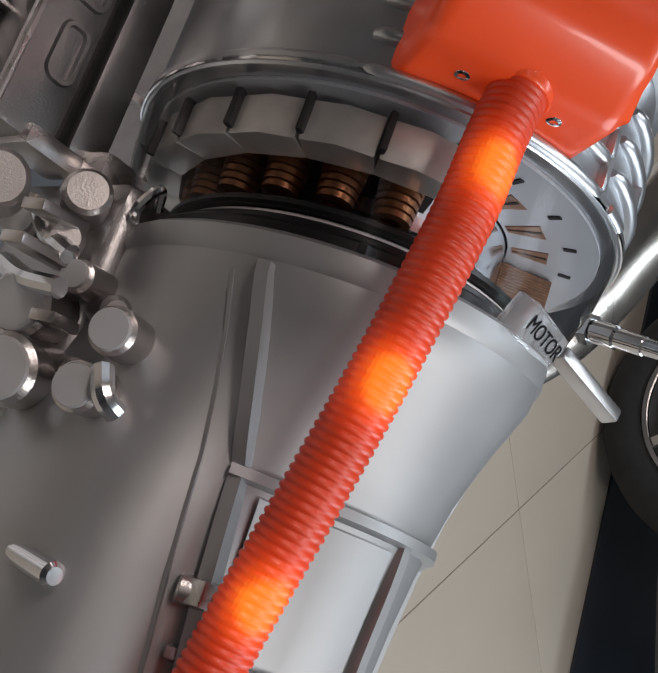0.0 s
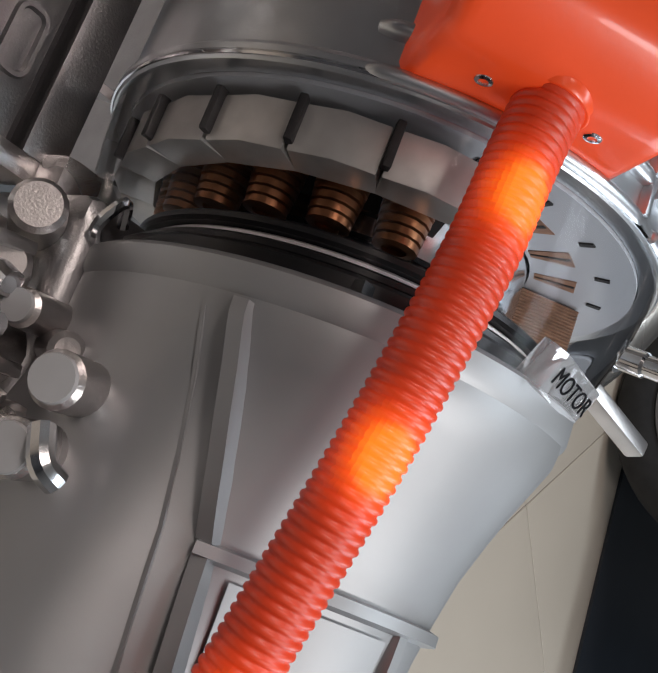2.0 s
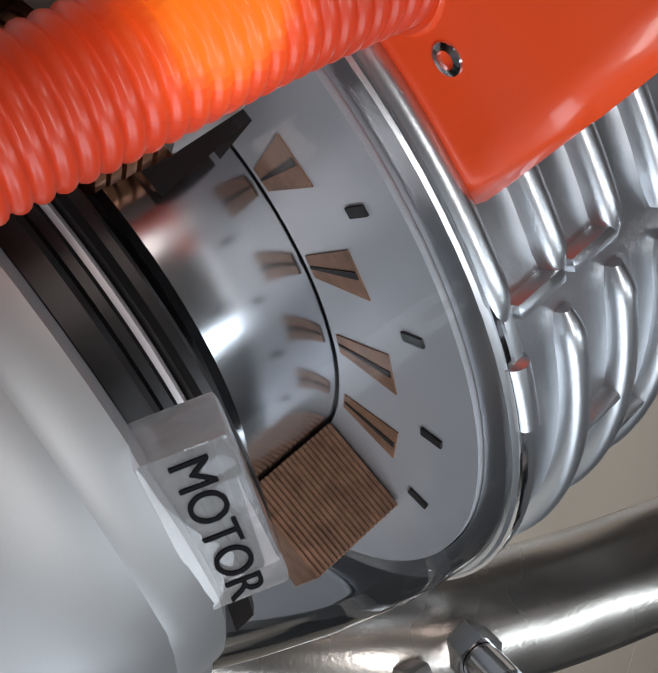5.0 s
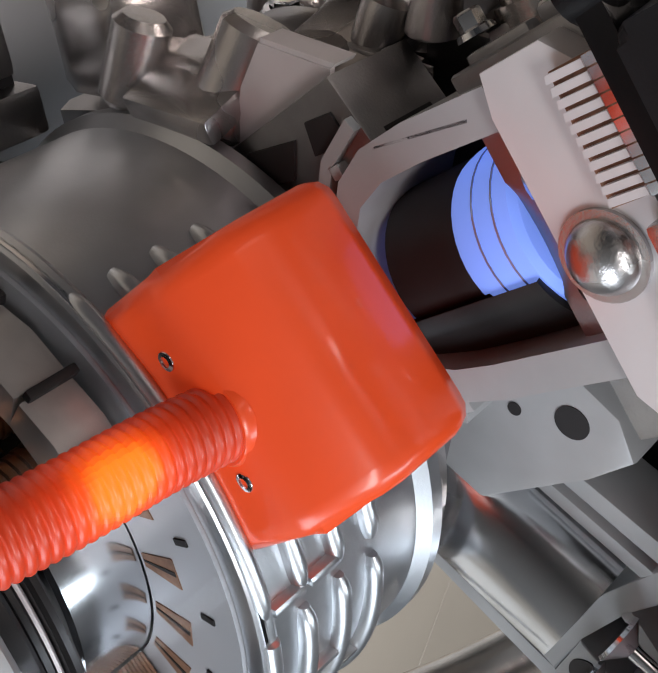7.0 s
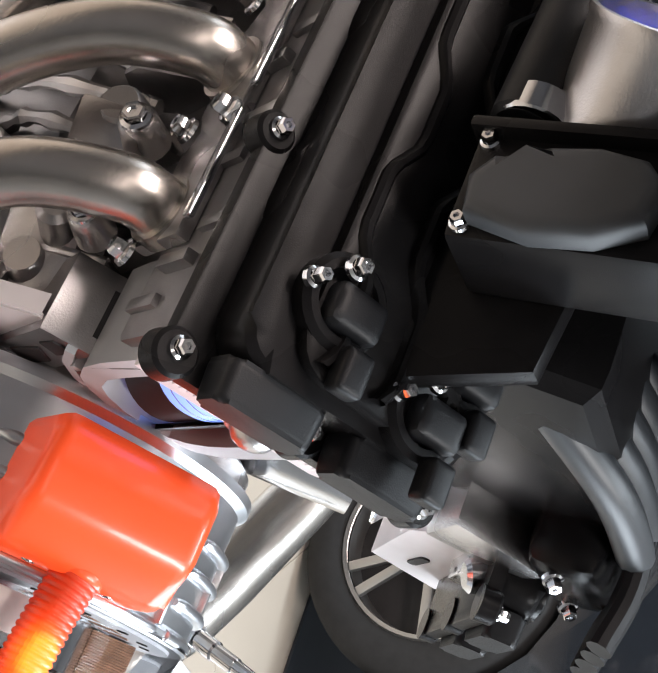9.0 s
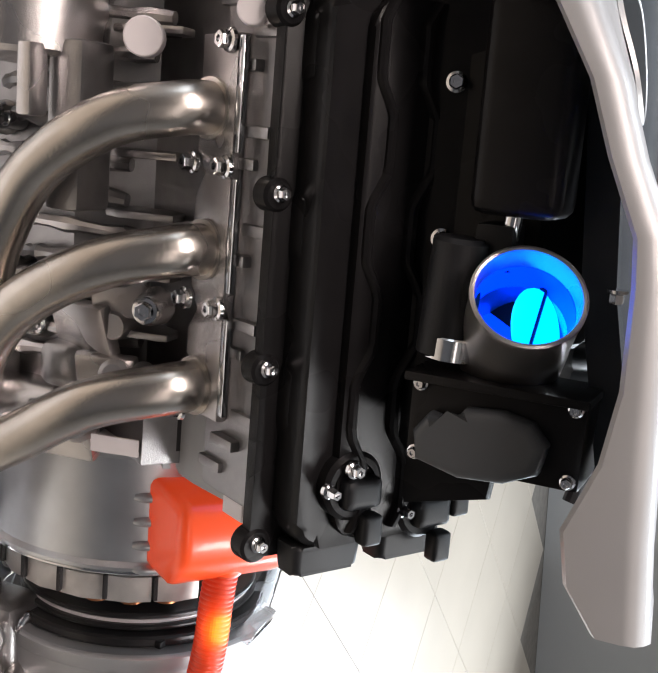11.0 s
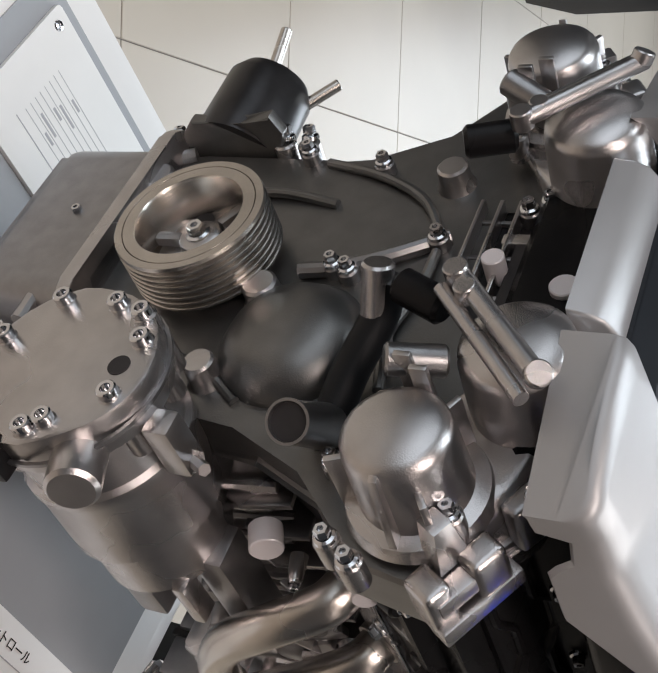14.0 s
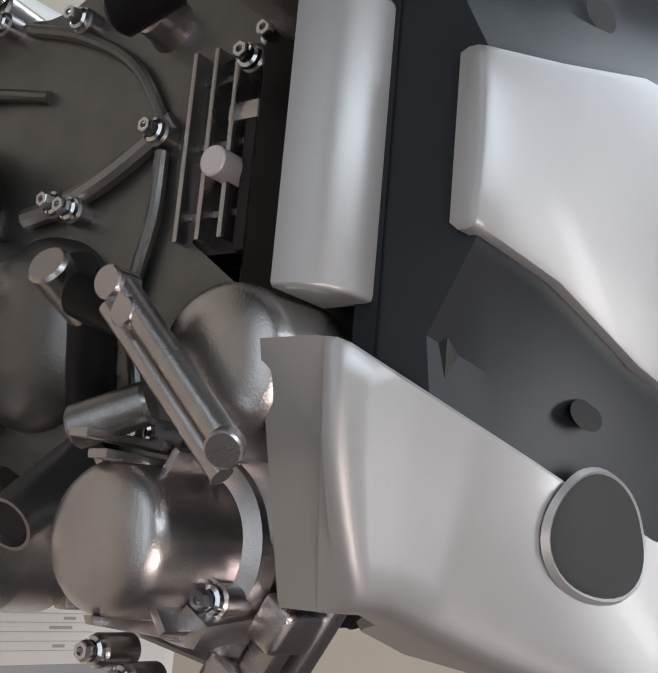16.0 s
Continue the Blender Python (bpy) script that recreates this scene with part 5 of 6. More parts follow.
for y0, y1 in ((0.082, 0.150), (0.168, 0.245), (0.262, 0.338)):
    part("edge_strip", box(B(), PL(-0.0845, 0.276, (y0 + y1) / 2), (0.004, y1 - y0, 0.007), (WL, YY, UL), 0.001), POLISHED, man, "bright machined flange edge")
for y, du in ((0.072, -0.03), (0.155, 0.016), (0.155, -0.03), (0.252, 0.016), (0.252, -0.03), (0.335, 0.012)):
    part("nut", hex_head(B(), PL(-0.084, 0.246 + du, y), -WL, 0.006, 0.010), CHROME, man)
rpipe = thing("exhaust_pipe", (0.27, 0.05, 0.02), "satin steel exhaust pipe beside the motor", "exhaust pipe")
part("pipe", tube(B(), spline([(0.20, 0.24, 0.16), (0.26, 0.20, 0.12), (0.30, 0.13, 0.065), (0.295, 0.05, 0.03), (0.265, -0.02, 0.015), (0.235, -0.075, 0.0), (0.21, -0.13, -0.05), (0.19, -0.17, -0.12)], 8), [0.022 + 0.010 * math.sin(math.pi * min(1, i / 56)) for i in range(57)], 24), PIPE, rpipe)
part("flange", box(B(), (0.255, -0.10, 0.036), (0.075, 0.012, 0.016), (Vector((0.9, -0.3, 0.3)).normalized(), Vector((0.3, 0.95, 0)).normalized(), Vector((-0.29, 0.09, 0.95)).normalized()), 0.003), ALU, rpipe, "flat steel flange")
s2 = thing("oxygen_sensor", (0.226, -0.068, 0.054), "bright steel oxygen sensor in the exhaust pipe", "sensor", "oxygen sensors")
part("nut", lathe(B(), (0.232, -0.062, 0.030), (-0.10, -0.25, 1.0), [(0, 0), (0, 0.012), (0.014, 0.012), (0.014, 0)], 6), CHROME, s2)
part("barrel", lathe(B(), (0.2306, -0.0655, 0.044), (-0.10, -0.25, 1.0), [(0, 0.009), (0.02, 0.009), (0.022, 0.0075), (0.045, 0.0075), (0.046, 0.0065), (0.066, 0.006), (0.066, 0)], 20), CHROME, s2)
part("tip", lathe(B(), (0.2243, -0.081, 0.108), (-0.10, -0.25, 1.0), [(0, 0.0062), (0.012, 0.0065), (0.014, 0.005), (0.014, 0)], 16), BLACK, s2)
down = thing("downpipe", (-0.13, 0.36, -0.2), "large dull steel pipe under the pump", "pipe")
part("pipe", tube(B(), spline([(-0.14, 0.375, 0.0), (-0.145, 0.37, -0.10), (-0.15, 0.36, -0.20), (-0.16, 0.34, -0.32)], 8), 0.036, 24), PIPE, down)
filt = thing("oil_filter", (-0.205, -0.05, -0.16), "short ribbed oil filter housing low beside the motor", "oil filter")
FA, FD = Vector((-0.185, -0.045, -0.150)), Vector((-0.9, -0.15, -0.35)).normalized()
part("can", lathe(B(), FA, FD, [(0, 0), (0, 0.036), (0.006, 0.040), (0.034, 0.040), (0.040, 0.036), (0.046, 0.024), (0.046, 0)], 32), ALU, filt)
fu, fv, _f = frame_of(FD)
for k in range(14):
    t = 2 * math.pi * k / 14
    o = fu * math.cos(t) + fv * math.sin(t)
    part("rib", box(B(), FA + FD * 0.020 + o * 0.0405, (0.030, 0.005, 0.005), (FD, o.cross(FD), o), 0.001), ALU_DARK, filt)
part("socket", cyl(B(), FA + FD * 0.044, FA + FD * 0.050, 0.013, bevel=0.002), SHADE, filt)

# ---- front of the engine ----
front = thing("timing_cover", (0, 0.42, 0.1), "dull cast aluminium timing cover with bosses and ribs", "timing cover")
outline = [(-0.12, -0.125), (-0.06, -0.165), (0.10, -0.18), (0.145, -0.14), (0.155, -0.08), (0.15, 0.06), (0.14, 0.10), (0.175, 0.17), (0.255, 0.215), (0.265, 0.26), (0.17, 0.335), (0.10, 0.345), (0.085, 0.30), (0.09, 0.235), (-0.03, 0.22), (-0.06, 0.26), (-0.085, 0.34), (-0.15, 0.345), (-0.255, 0.275), (-0.245, 0.22), (-0.18, 0.17), (-0.15, 0.10), (-0.145, -0.06)]
part("plate", prism(B(), outline, XZ, 0.384, 0.432, 0.007, 3), ALU_DULL, front)
part("dome", lathe(B(), (-0.075, 0.428, 0.115), (0, 1, 0), [(0, 0.062), (0.012, 0.060), (0.026, 0.048), (0.033, 0.030), (0.035, 0)], 40), ALU_DULL, front, "shallow domed boss")
part("ledge", tube(B(), spline([(0.05, 0.434, 0.205), (0.02, 0.438, 0.16), (0.005, 0.438, 0.12), (0.0, 0.438, 0.09)], 6), 0.007, 10), ALU_DARK, front)
part("ledge", tube(B(), spline([(0.15, 0.434, -0.09), (0.125, 0.438, -0.14), (0.08, 0.438, -0.165), (-0.08, 0.436, -0.16)], 6), 0.008, 10), ALU, front)
for z in (0.224, 0.240, 0.256):
    part("rib", box(B(), (0.028, 0.436, z), (0.115, 0.016, 0.0035), bevel=0.001), ALU, front, "thin bright rib")
for x in (-0.012, 0.03, 0.07):
    part("rib", box(B(), (x, 0.428, 0.24), (0.004, 0.012, 0.045), bevel=0.001), ALU_DARK, front)
# Dark blocks paint the shade in the sunk bay and the opening.
part("recess", box(B(), (0.028, 0.420, 0.245), (0.125, 0.02, 0.06)), DARK, front, "sunk bay painted dark for its shade")
part("recess", box(B(), (0.005, 0.425, 0.29), (0.085, 0.03, 0.058), bevel=0.006), SHADE, front, "black block for the shade under the cover")
part("rail", box(B(), (0.045, 0.435, 0.285), (0.012, 0.012, 0.07), bevel=0.003), ALU, front)
for x, z in ((0.041, 0.199), (0.0, 0.135), (0.005, 0.12), (0.13, 0.12), (0.145, 0.04), (-0.14, -0.09), (-0.1, -0.158), (0.05, -0.168), (0.085, 0.28), (0.075, 0.265), (-0.18, 0.195), (-0.12, 0.18)):
    part("boss", cyl(B(), (x, 0.428, z), (x, 0.444, z), 0.009, bevel=0.002), ALU_DARK, front)
    part("bolt", hex_head(B(), (x, 0.444, z), (0, 1, 0), 0.0055, 0.010), CHROME, front)
for x, z, r in ((0.011, 0.255, 0.009), (-0.014, 0.315, 0.011)):
    part("pad", cyl(B(), (x, 0.43, z), (x, 0.455, z), r, bevel=0.001), CUT_LIGHT, front, "pale machined pad")
for pts in ([(-0.11, 0.434, 0.20), (-0.06, 0.437, 0.19), (-0.01, 0.438, 0.20), (0.03, 0.437, 0.20)], [(0.045, 0.434, 0.20), (0.09, 0.437, 0.17), (0.12, 0.437, 0.12), (0.14, 0.434, 0.06)], [(-0.135, 0.433, 0.09), (-0.11, 0.437, 0.05), (-0.10, 0.437, 0.0), (-0.11, 0.434, -0.06)], [(0.085, 0.434, 0.09), (0.095, 0.437, 0.03), (0.09, 0.437, -0.04), (0.06, 0.434, -0.09)], [(-0.17, 0.433, 0.185), (-0.13, 0.437, 0.165), (-0.10, 0.437, 0.175)]):
    part("ridge", tube(B(), spline(pts, 8), 0.0045, 10), ALU_DULL, front)
for x, z, r in ((-0.03, 0.07, 0.016), (-0.115, 0.055, 0.014), (0.10, -0.10, 0.016), (-0.09, -0.10, 0.014), (0.115, 0.19, 0.014)):
    part("boss", lathe(B(), (x, 0.43, z), (0, 1, 0), [(0, r * 1.3), (0.008, r), (0.022, r * 0.95), (0.024, r * 0.8), (0.024, 0)], 24), ALU, front)
# machined upper strip with two pads on the head side
for p, q, r in (((-0.205, 0.345, 0.02), (-0.225, 0.345, 0.03), 0.012), ((-0.215, 0.352, 0.205), (-0.232, 0.352, 0.212), 0.010), ((-0.18, 0.335, 0.10), (-0.20, 0.335, 0.11), 0.014)):
    part("pad", cyl(B(), p, q, r, bevel=0.001), CUT_LIGHT, front)

pulley = thing("crank_pulley", (0, 0.48, 0), "grooved steel crank pulley with a dished hub", "pulley")
prof = [(-0.024, 0.045), (-0.024, 0.060), (-0.020, 0.063)]
for k in range(7):
    y = -0.018 + 0.0062 * k
    prof += [(y, 0.0665), (y + 0.0022, 0.0665), (y + 0.0037, 0.0632), (y + 0.0047, 0.0632)]
prof += [(0.026, 0.0665), (0.029, 0.0655), (0.029, 0.059), (0.0275, 0.0585), (0.029, 0.058), (0.029, 0.048), (0.026, 0.0465), (-0.010, 0.044), (-0.016, 0.042)]
part("rim", lathe(B(), (0.003, 0.466, 0.004), (0, 1, 0), prof, 72), PIPE, pulley, "grooved belt rim", 25)
part("hub", lathe(B(), (0.003, 0.464, 0.004), (0, 1, 0), [(-0.03, 0.05), (-0.012, 0.05), (-0.008, 0.044), (-0.004, 0.020), (0.006, 0.018), (0.008, 0.015), (0.008, 0)], 48), ALU, pulley, "dished hub")
part("bolt", hex_head(B(), (0.003, 0.471, 0.004), (0, 1, 0), 0.008, 0.011), CHROME, pulley)
for k in range(3):
    t = radians(30 + 120 * k)
    part("spoke", box(B(), (0.003 + 0.034 * math.cos(t), 0.464, 0.004 + 0.032 * math.sin(t)), (0.026, 0.010, 0.010), (Vector((math.cos(t), 0, math.sin(t))), YY, Vector((-math.sin(t), 0, math.cos(t)))), 0.003), ALU_DARK, pulley)
    t = radians(90 + 120 * k)
    part("hole", cyl(B(), (0.003 + 0.033 * math.cos(t), 0.452, 0.004 + 0.033 * math.sin(t)), (0.003 + 0.033 * math.cos(t), 0.4585, 0.004 + 0.033 * math.sin(t)), 0.011), SHADE, pulley)

pump = thing("compressor", (-0.19, 0.43, 0.01), "cast aluminium belt-side pump with bolted round end cover", "pump")
AX = Vector((0.06, 1, 0.0)).normalized()
pc = Vector((-0.195, 0.315, 0.008))
part("barrel", lathe(B(), pc, AX, [(0, 0), (0, 0.052), (0.004, 0.056), (0.05, 0.058), (0.055, 0.064), (0.12, 0.066), (0.124, 0.068), (0.132, 0.068), (0.136, 0.064), (0.175, 0.064), (0.18, 0.07)], 56), ALU, pump, "round cast barrel")
part("end_cover", prism(B(), [(-0.072 * math.sin(radians(a)) * (1.05 if 190 < a < 260 else 0.92 if 20 < a < 80 else 1), 0.074 * math.cos(radians(a))) for a in range(0, 360, 12)], lambda a, b, d: (-0.187 + a, d, 0.012 + b), 0.494, 0.528, 0.004), ALU, pump, "flat bolted end cover")
part("joint", lathe(B(), (-0.187, 0.509, 0.012), (0, 1, 0), [(0, 0.0735), (0, 0.0765), (0.003, 0.0765), (0.003, 0.0735)], 48), ALU_DARK, pump)
for x, z in ((-0.161, 0.068), (-0.209, 0.068), (-0.236, 0.030), (-0.245, 0.018), (-0.137, 0.055), (-0.130, 0.030), (-0.130, -0.02), (-0.17, -0.05), (-0.225, -0.04)):
    part("lug", cyl(B(), (x, 0.47, z), (x, 0.529, z), 0.0095, bevel=0.002), ALU, pump)
    sc = lathe(B(), (x, 0.529, z), (0, 1, 0), [(0, 0), (0, 0.0075), (0.006, 0.0075), (0.007, 0.0065), (0.007, 0.004), (0.002, 0.0038), (0.002, 0)], 18)
    part("screw", sc, CHROME, pump)
part("bore", cyl(B(), (-0.184, 0.5275, 0.061), (-0.184, 0.5288, 0.061), 0.0085), SHADE, pump)
part("plug", cyl(B(), (-0.235, 0.50, 0.045), (-0.272, 0.505, 0.062), 0.019, bevel=0.003), ALU, pump, "smooth round plug")
part("connector", box(B(), (-0.262, 0.515, -0.01), (0.022, 0.03, 0.03), bevel=0.004), BLACK, pump, "black connector")
part("valve", box(B(), (-0.205, 0.475, 0.092), (0.022, 0.05, 0.022), bevel=0.004), ALU, pump)
part("valve", lathe(B(), (-0.2, 0.455, 0.09), (-0.5, 0.3, 0.9), [(0, 0), (0, 0.009), (0.016, 0.009), (0.016, 0.005), (0.034, 0.005), (0.034, 0)], 6), ALU, pump)
part("foot", box(B(), (-0.235, 0.30, 0.045), (0.02, 0.05, 0.012), bevel=0.003), ALU, pump)
for z in (-0.045, 0.06):
    part("tail", box(B(), (-0.2, 0.27, z), (0.04, 0.12, 0.03), bevel=0.006), ALU_DARK, pump)

water = thing("water_outlet", (-0.18, 0.45, 0.17), "dark cast water outlet with an open round mouth", "outlet")
wa = Vector((-0.55, 0.8, 0.1)).normalized()
part("pipe", lathe(B(), Vector((-0.192, 0.50, 0.185)) - wa * 0.07, wa, [(0, 0.017), (0.066, 0.0145), (0.068, 0.0155), (0.070, 0.0155), (0.070, 0.0135), (0.05, 0.0125)], 28), ALU_DARK, water)
part("mouth", lathe(B(), Vector((-0.192, 0.50, 0.185)) - wa * 0.004, wa, [(0, 0), (0, 0.0135)], 28), SHADE, water)
part("elbow", tube(B(), spline([(-0.15, 0.435, 0.175), (-0.11, 0.455, 0.185), (-0.075, 0.475, 0.20), (-0.06, 0.50, 0.208)], 6), 0.014, 16), BLACK_SOFT, water, "black rubber elbow")
part("spigot", cyl(B(), (-0.085, 0.455, 0.195), (-0.06, 0.515, 0.205), 0.012, bevel=0.002), ALU, water)


def cam_cover(f):
    """The two round cam phaser housings at the front of a bank, with their sensor towers."""
    ob = thing("cam_cover", (f * 0.16, 0.45, 0.28), "cast aluminium cam phaser cover with two domes", "cam cover", "cam covers")
    foot = [(0.246, 0.226), (0.252, 0.284), (0.188, 0.332), (0.105, 0.357), (0.074, 0.333), (0.076, 0.276), (0.14, 0.237), (0.18, 0.210)]
    part("base", prism(B(), [(f * x, z) for x, z in foot], XZ, 0.386, 0.402, 0.004, 3), ALU, ob, "flat bolted foot")
    part("body", prism(B(), [(f * (0.165 + (x - 0.165) * 0.86), 0.285 + (z - 0.285) * 0.84) for x, z in foot], XZ, 0.398, 0.446, 0.014, 4), ALU, ob, "rounded cast body")
    part("joint", prism(B(), [(f * (0.165 + (x - 0.165) * 0.93), 0.285 + (z - 0.285) * 0.92) for x, z in foot], XZ, 0.401, 0.409, 0.003, 2), ALU_DARK, ob)
    part("dome", lathe(B(), (f * 0.194, 0.44, 0.263), (0, 1, 0), [(0, 0.051), (0.010, 0.048), (0.013, 0.0385), (0.062, 0.0365), (0.0665, 0.0355), (0.070, 0.033), (0.0725, 0.028), (0.0755, 0.016), (0.0765, 0)], 48), ALU, ob, "large dome")
    part("nib", prism(B(), [(0.0, 0.0), (0.012, 0.0), (0.004, 0.064), (0.0, 0.066)], lambda a, b, d: (f * (0.2295 + a), 0.446 + b, 0.263 + d), -0.003, 0.003, 0.001), ALU, ob, "small upright web on the dome")
    part("dome", lathe(B(), (f * 0.112, 0.435, 0.315), (0, 1, 0), [(0, 0.044), (0.004, 0.041), (0.060, 0.039), (0.066, 0.0375), (0.070, 0.033), (0.0735, 0.020), (0.0745, 0)], 48), ALU, ob, "smaller dome")
    for x, z, w, h, m2 in ((0.228, 0.314, 0.026, 0.020, ALU), (0.256, 0.288, 0.020, 0.026, ALU), (0.186, 0.33, 0.03, 0.016, ALU_DARK)):
        part("block", box(B(), (f * x, 0.424, z), (w, 0.042, h), (Vector((f * 0.85, 0, -0.53)), YY, Vector((f * 0.53, 0, 0.85))), bevel=0.005, seg=3), m2, ob)
    out = Vector((f * 0.53, 0, 0.85))
    along = Vector((f * 0.85, 0, -0.53))
    for k in range(2):
        part("ledge", box(B(), Vector((f * 0.236, 0.407 + 0.021 * k, 0.300)) + out * (0.010 - 0.004 * k), (0.066 - 0.012 * k, 0.014, 0.018), (along, YY, out), bevel=0.0020), ALU, ob, "stepped cast ledge")
    part("column", prism(B(), [(-0.013, 0.0), (-0.007, 0.040), (0.007, 0.040), (0.013, 0.0)], lambda a, b, d: Vector((f * 0.230, 0.436, 0.290)) + along * a + YY * b + out * d, -0.006, 0.012, 0.003), ALU, ob, "tapered cast column")
    for a in (35, 150, 215, 290):
        t = radians(a)
        part("rib", box(B(), (f * (0.194 + 0.043 * math.cos(t)), 0.468, 0.263 + 0.043 * math.sin(t)), (0.014, 0.05, 0.005), (Vector((f * math.cos(t), 0, math.sin(t))), YY, Vector((-f * math.sin(t), 0, math.cos(t)))), 0.0015), ALU, ob)
    part("bridge", tube(B(), [Vector((f * 0.155, 0.522, 0.345)), Vector((f * 0.078, 0.528, 0.272))], 0.007, 14), ALU, ob, "round bar across the domes")
    part("bridge", tube(B(), [Vector((f * 0.165, 0.515, 0.335)), Vector((f * 0.088, 0.522, 0.262))], 0.0055, 14), ALU, ob, "round bar across the domes")
    part("pad", cyl(B(), (f * 0.152, 0.522, 0.342), (f * 0.156, 0.530, 0.346), 0.0085, bevel=0.001), ALU, ob)
    part("pad", cyl(B(), (f * 0.08, 0.52, 0.272), (f * 0.08, 0.536, 0.272), 0.0085, bevel=0.001), ALU, ob)
    part("pad", cyl(B(), (f * 0.094, 0.52, 0.282), (f * 0.094, 0.534, 0.282), 0.0075, bevel=0.001), ALU, ob)
    sn = part("sensor", cyl(B(), (f * 0.09, 0.505, 0.262), (f * 0.075, 0.51, 0.225), 0.013, bevel=0.003), BLACK, ob, "black cam sensor plug")
    part("neck", cyl(B(), (f * 0.13, 0.50, 0.275), (f * 0.145, 0.515, 0.24), 0.011, bevel=0.002), ALU_DARK, ob)
    for dx in (-0.006, 0.008):
        part("fin", box(B(), (f * (0.152 + dx * 0.7), 0.500, 0.262 + dx), (0.0045, 0.052, 0.012), bevel=0.0012), ALU, ob)
    for x, z in ((0.219, 0.296), (0.262, 0.245), (0.25, 0.225), (0.195, 0.345), (0.14, 0.24)):
        part("boss", cyl(B(), (f * x, 0.44, z), (f * x, 0.466, z), 0.009, bevel=0.002), ALU, ob)
        part("bolt", hex_head(B(), (f * x, 0.466, z), (0, 1, 0), 0.0055, 0.010), CHROME, ob)
    return ob


cam_cover(-1)
cam_cover(1)
can = thing("vacuum_canister", (0.2, 0.43, -0.05), "dark cylindrical canister with two pipe stubs on a flange", "canister")
part("body", lathe(B(), (0.165, 0.425, -0.055), (1.0, 0.25, 0.15), [(0, 0), (0, 0.047), (0.075, 0.044), (0.088, 0.036), (0.094, 0.02), (0.095, 0)], 40), DARK, can)
part("flange", prism(B(), [(-0.045, -0.048), (0.02, -0.056), (0.046, -0.030), (0.040, 0.030), (0.050, 0.058), (0.030, 0.066), (-0.02, 0.046), (-0.048, 0.030)], lambda a, b, d: (d, 0.425 + a, -0.055 + b), 0.155, 0.168, 0.003), ALU_DULL, can)
part("stub", cyl(B(), (0.245, 0.455, -0.042), (0.292, 0.478, -0.036), 0.006, bevel=0.001), PIPE, can)
part("stub", cyl(B(), (0.225, 0.425, -0.02), (0.262, 0.432, 0.02), 0.006, bevel=0.001), PIPE, can)
for z in (-0.115, 0.005, 0.03):
    part("bolt", hex_head(B(), (0.168, 0.44, z), (0.3, 1, 0), 0.006, 0.012), CHROME, can)
    part("lug", cyl(B(), (0.158, 0.40, z), (0.162, 0.44, z), 0.011, bevel=0.002), ALU, can)
pan = thing("oil_pan", (0, 0.25, -0.19), "ribbed grey oil pan under the engine", "oil pan")
part("pan", prism(B(), rounded(0.22, 0.40, 0.03), lambda a, b, d: (0.045 + a, 0.25 + b, d), -0.235, -0.10, 0.012, 3), ALU_DARK, pan)
part("rim", prism(B(), rounded(0.25, 0.43, 0.03), lambda a, b, d: (0.045 + a, 0.25 + b, d), -0.115, -0.10, 0.003), ALU, pan)
for k in range(6):
    part("rib", box(B(), (-0.070, 0.09 + 0.06 * k, -0.165), (0.012, 0.006, 0.09), bevel=0.002), ALU, pan)

# ---- stand, plinth and boards ----
stand = thing("engine_stand", (0.228, 0.1, 0.38), "black steel stand that carries the powertrain", "stand", space=ROOM)
for x, y in ((0.215, 0.12), (0.31, 0.12), (0.215, 0.34), (0.31, 0.34)):
    part("post", box(B(), (x, y, 0.455), (0.035, 0.035, 0.15), bevel=0.004), BLACK_SOFT, stand)
part("leg", prism(B(), [(-0.06, 0.0), (0.06, 0.0), (0.035, 0.60), (-0.035, 0.60)], lambda a, b, d: (0.228 + a, d, b), -0.52, -0.46, 0.004), BLACK_SOFT, stand)
part("foot", box(B(), (0.228, -0.49, 0.012), (0.3, 0.16, 0.02), bevel=0.004), BLACK_SOFT, stand)
plinth = thing("plinth", (0.1, 0.17, 0.0), "low white display plinth with a grey inset top", "plinth", space=ROOM)
part("body", prism(B(), rounded(1.16, 0.83, 0.05), lambda a, b, d: (0.08 + a, 0.172 + b, d), 0.003, 0.380, 0.006), WHITE, plinth)
part("inset", prism(B(), rounded(0.770, 0.71, 0.012), lambda a, b, d: (0.228 + a, 0.181 + b, d), 0.376, 0.383, 0.0), GREYPANEL, plinth, "grey inset panel")


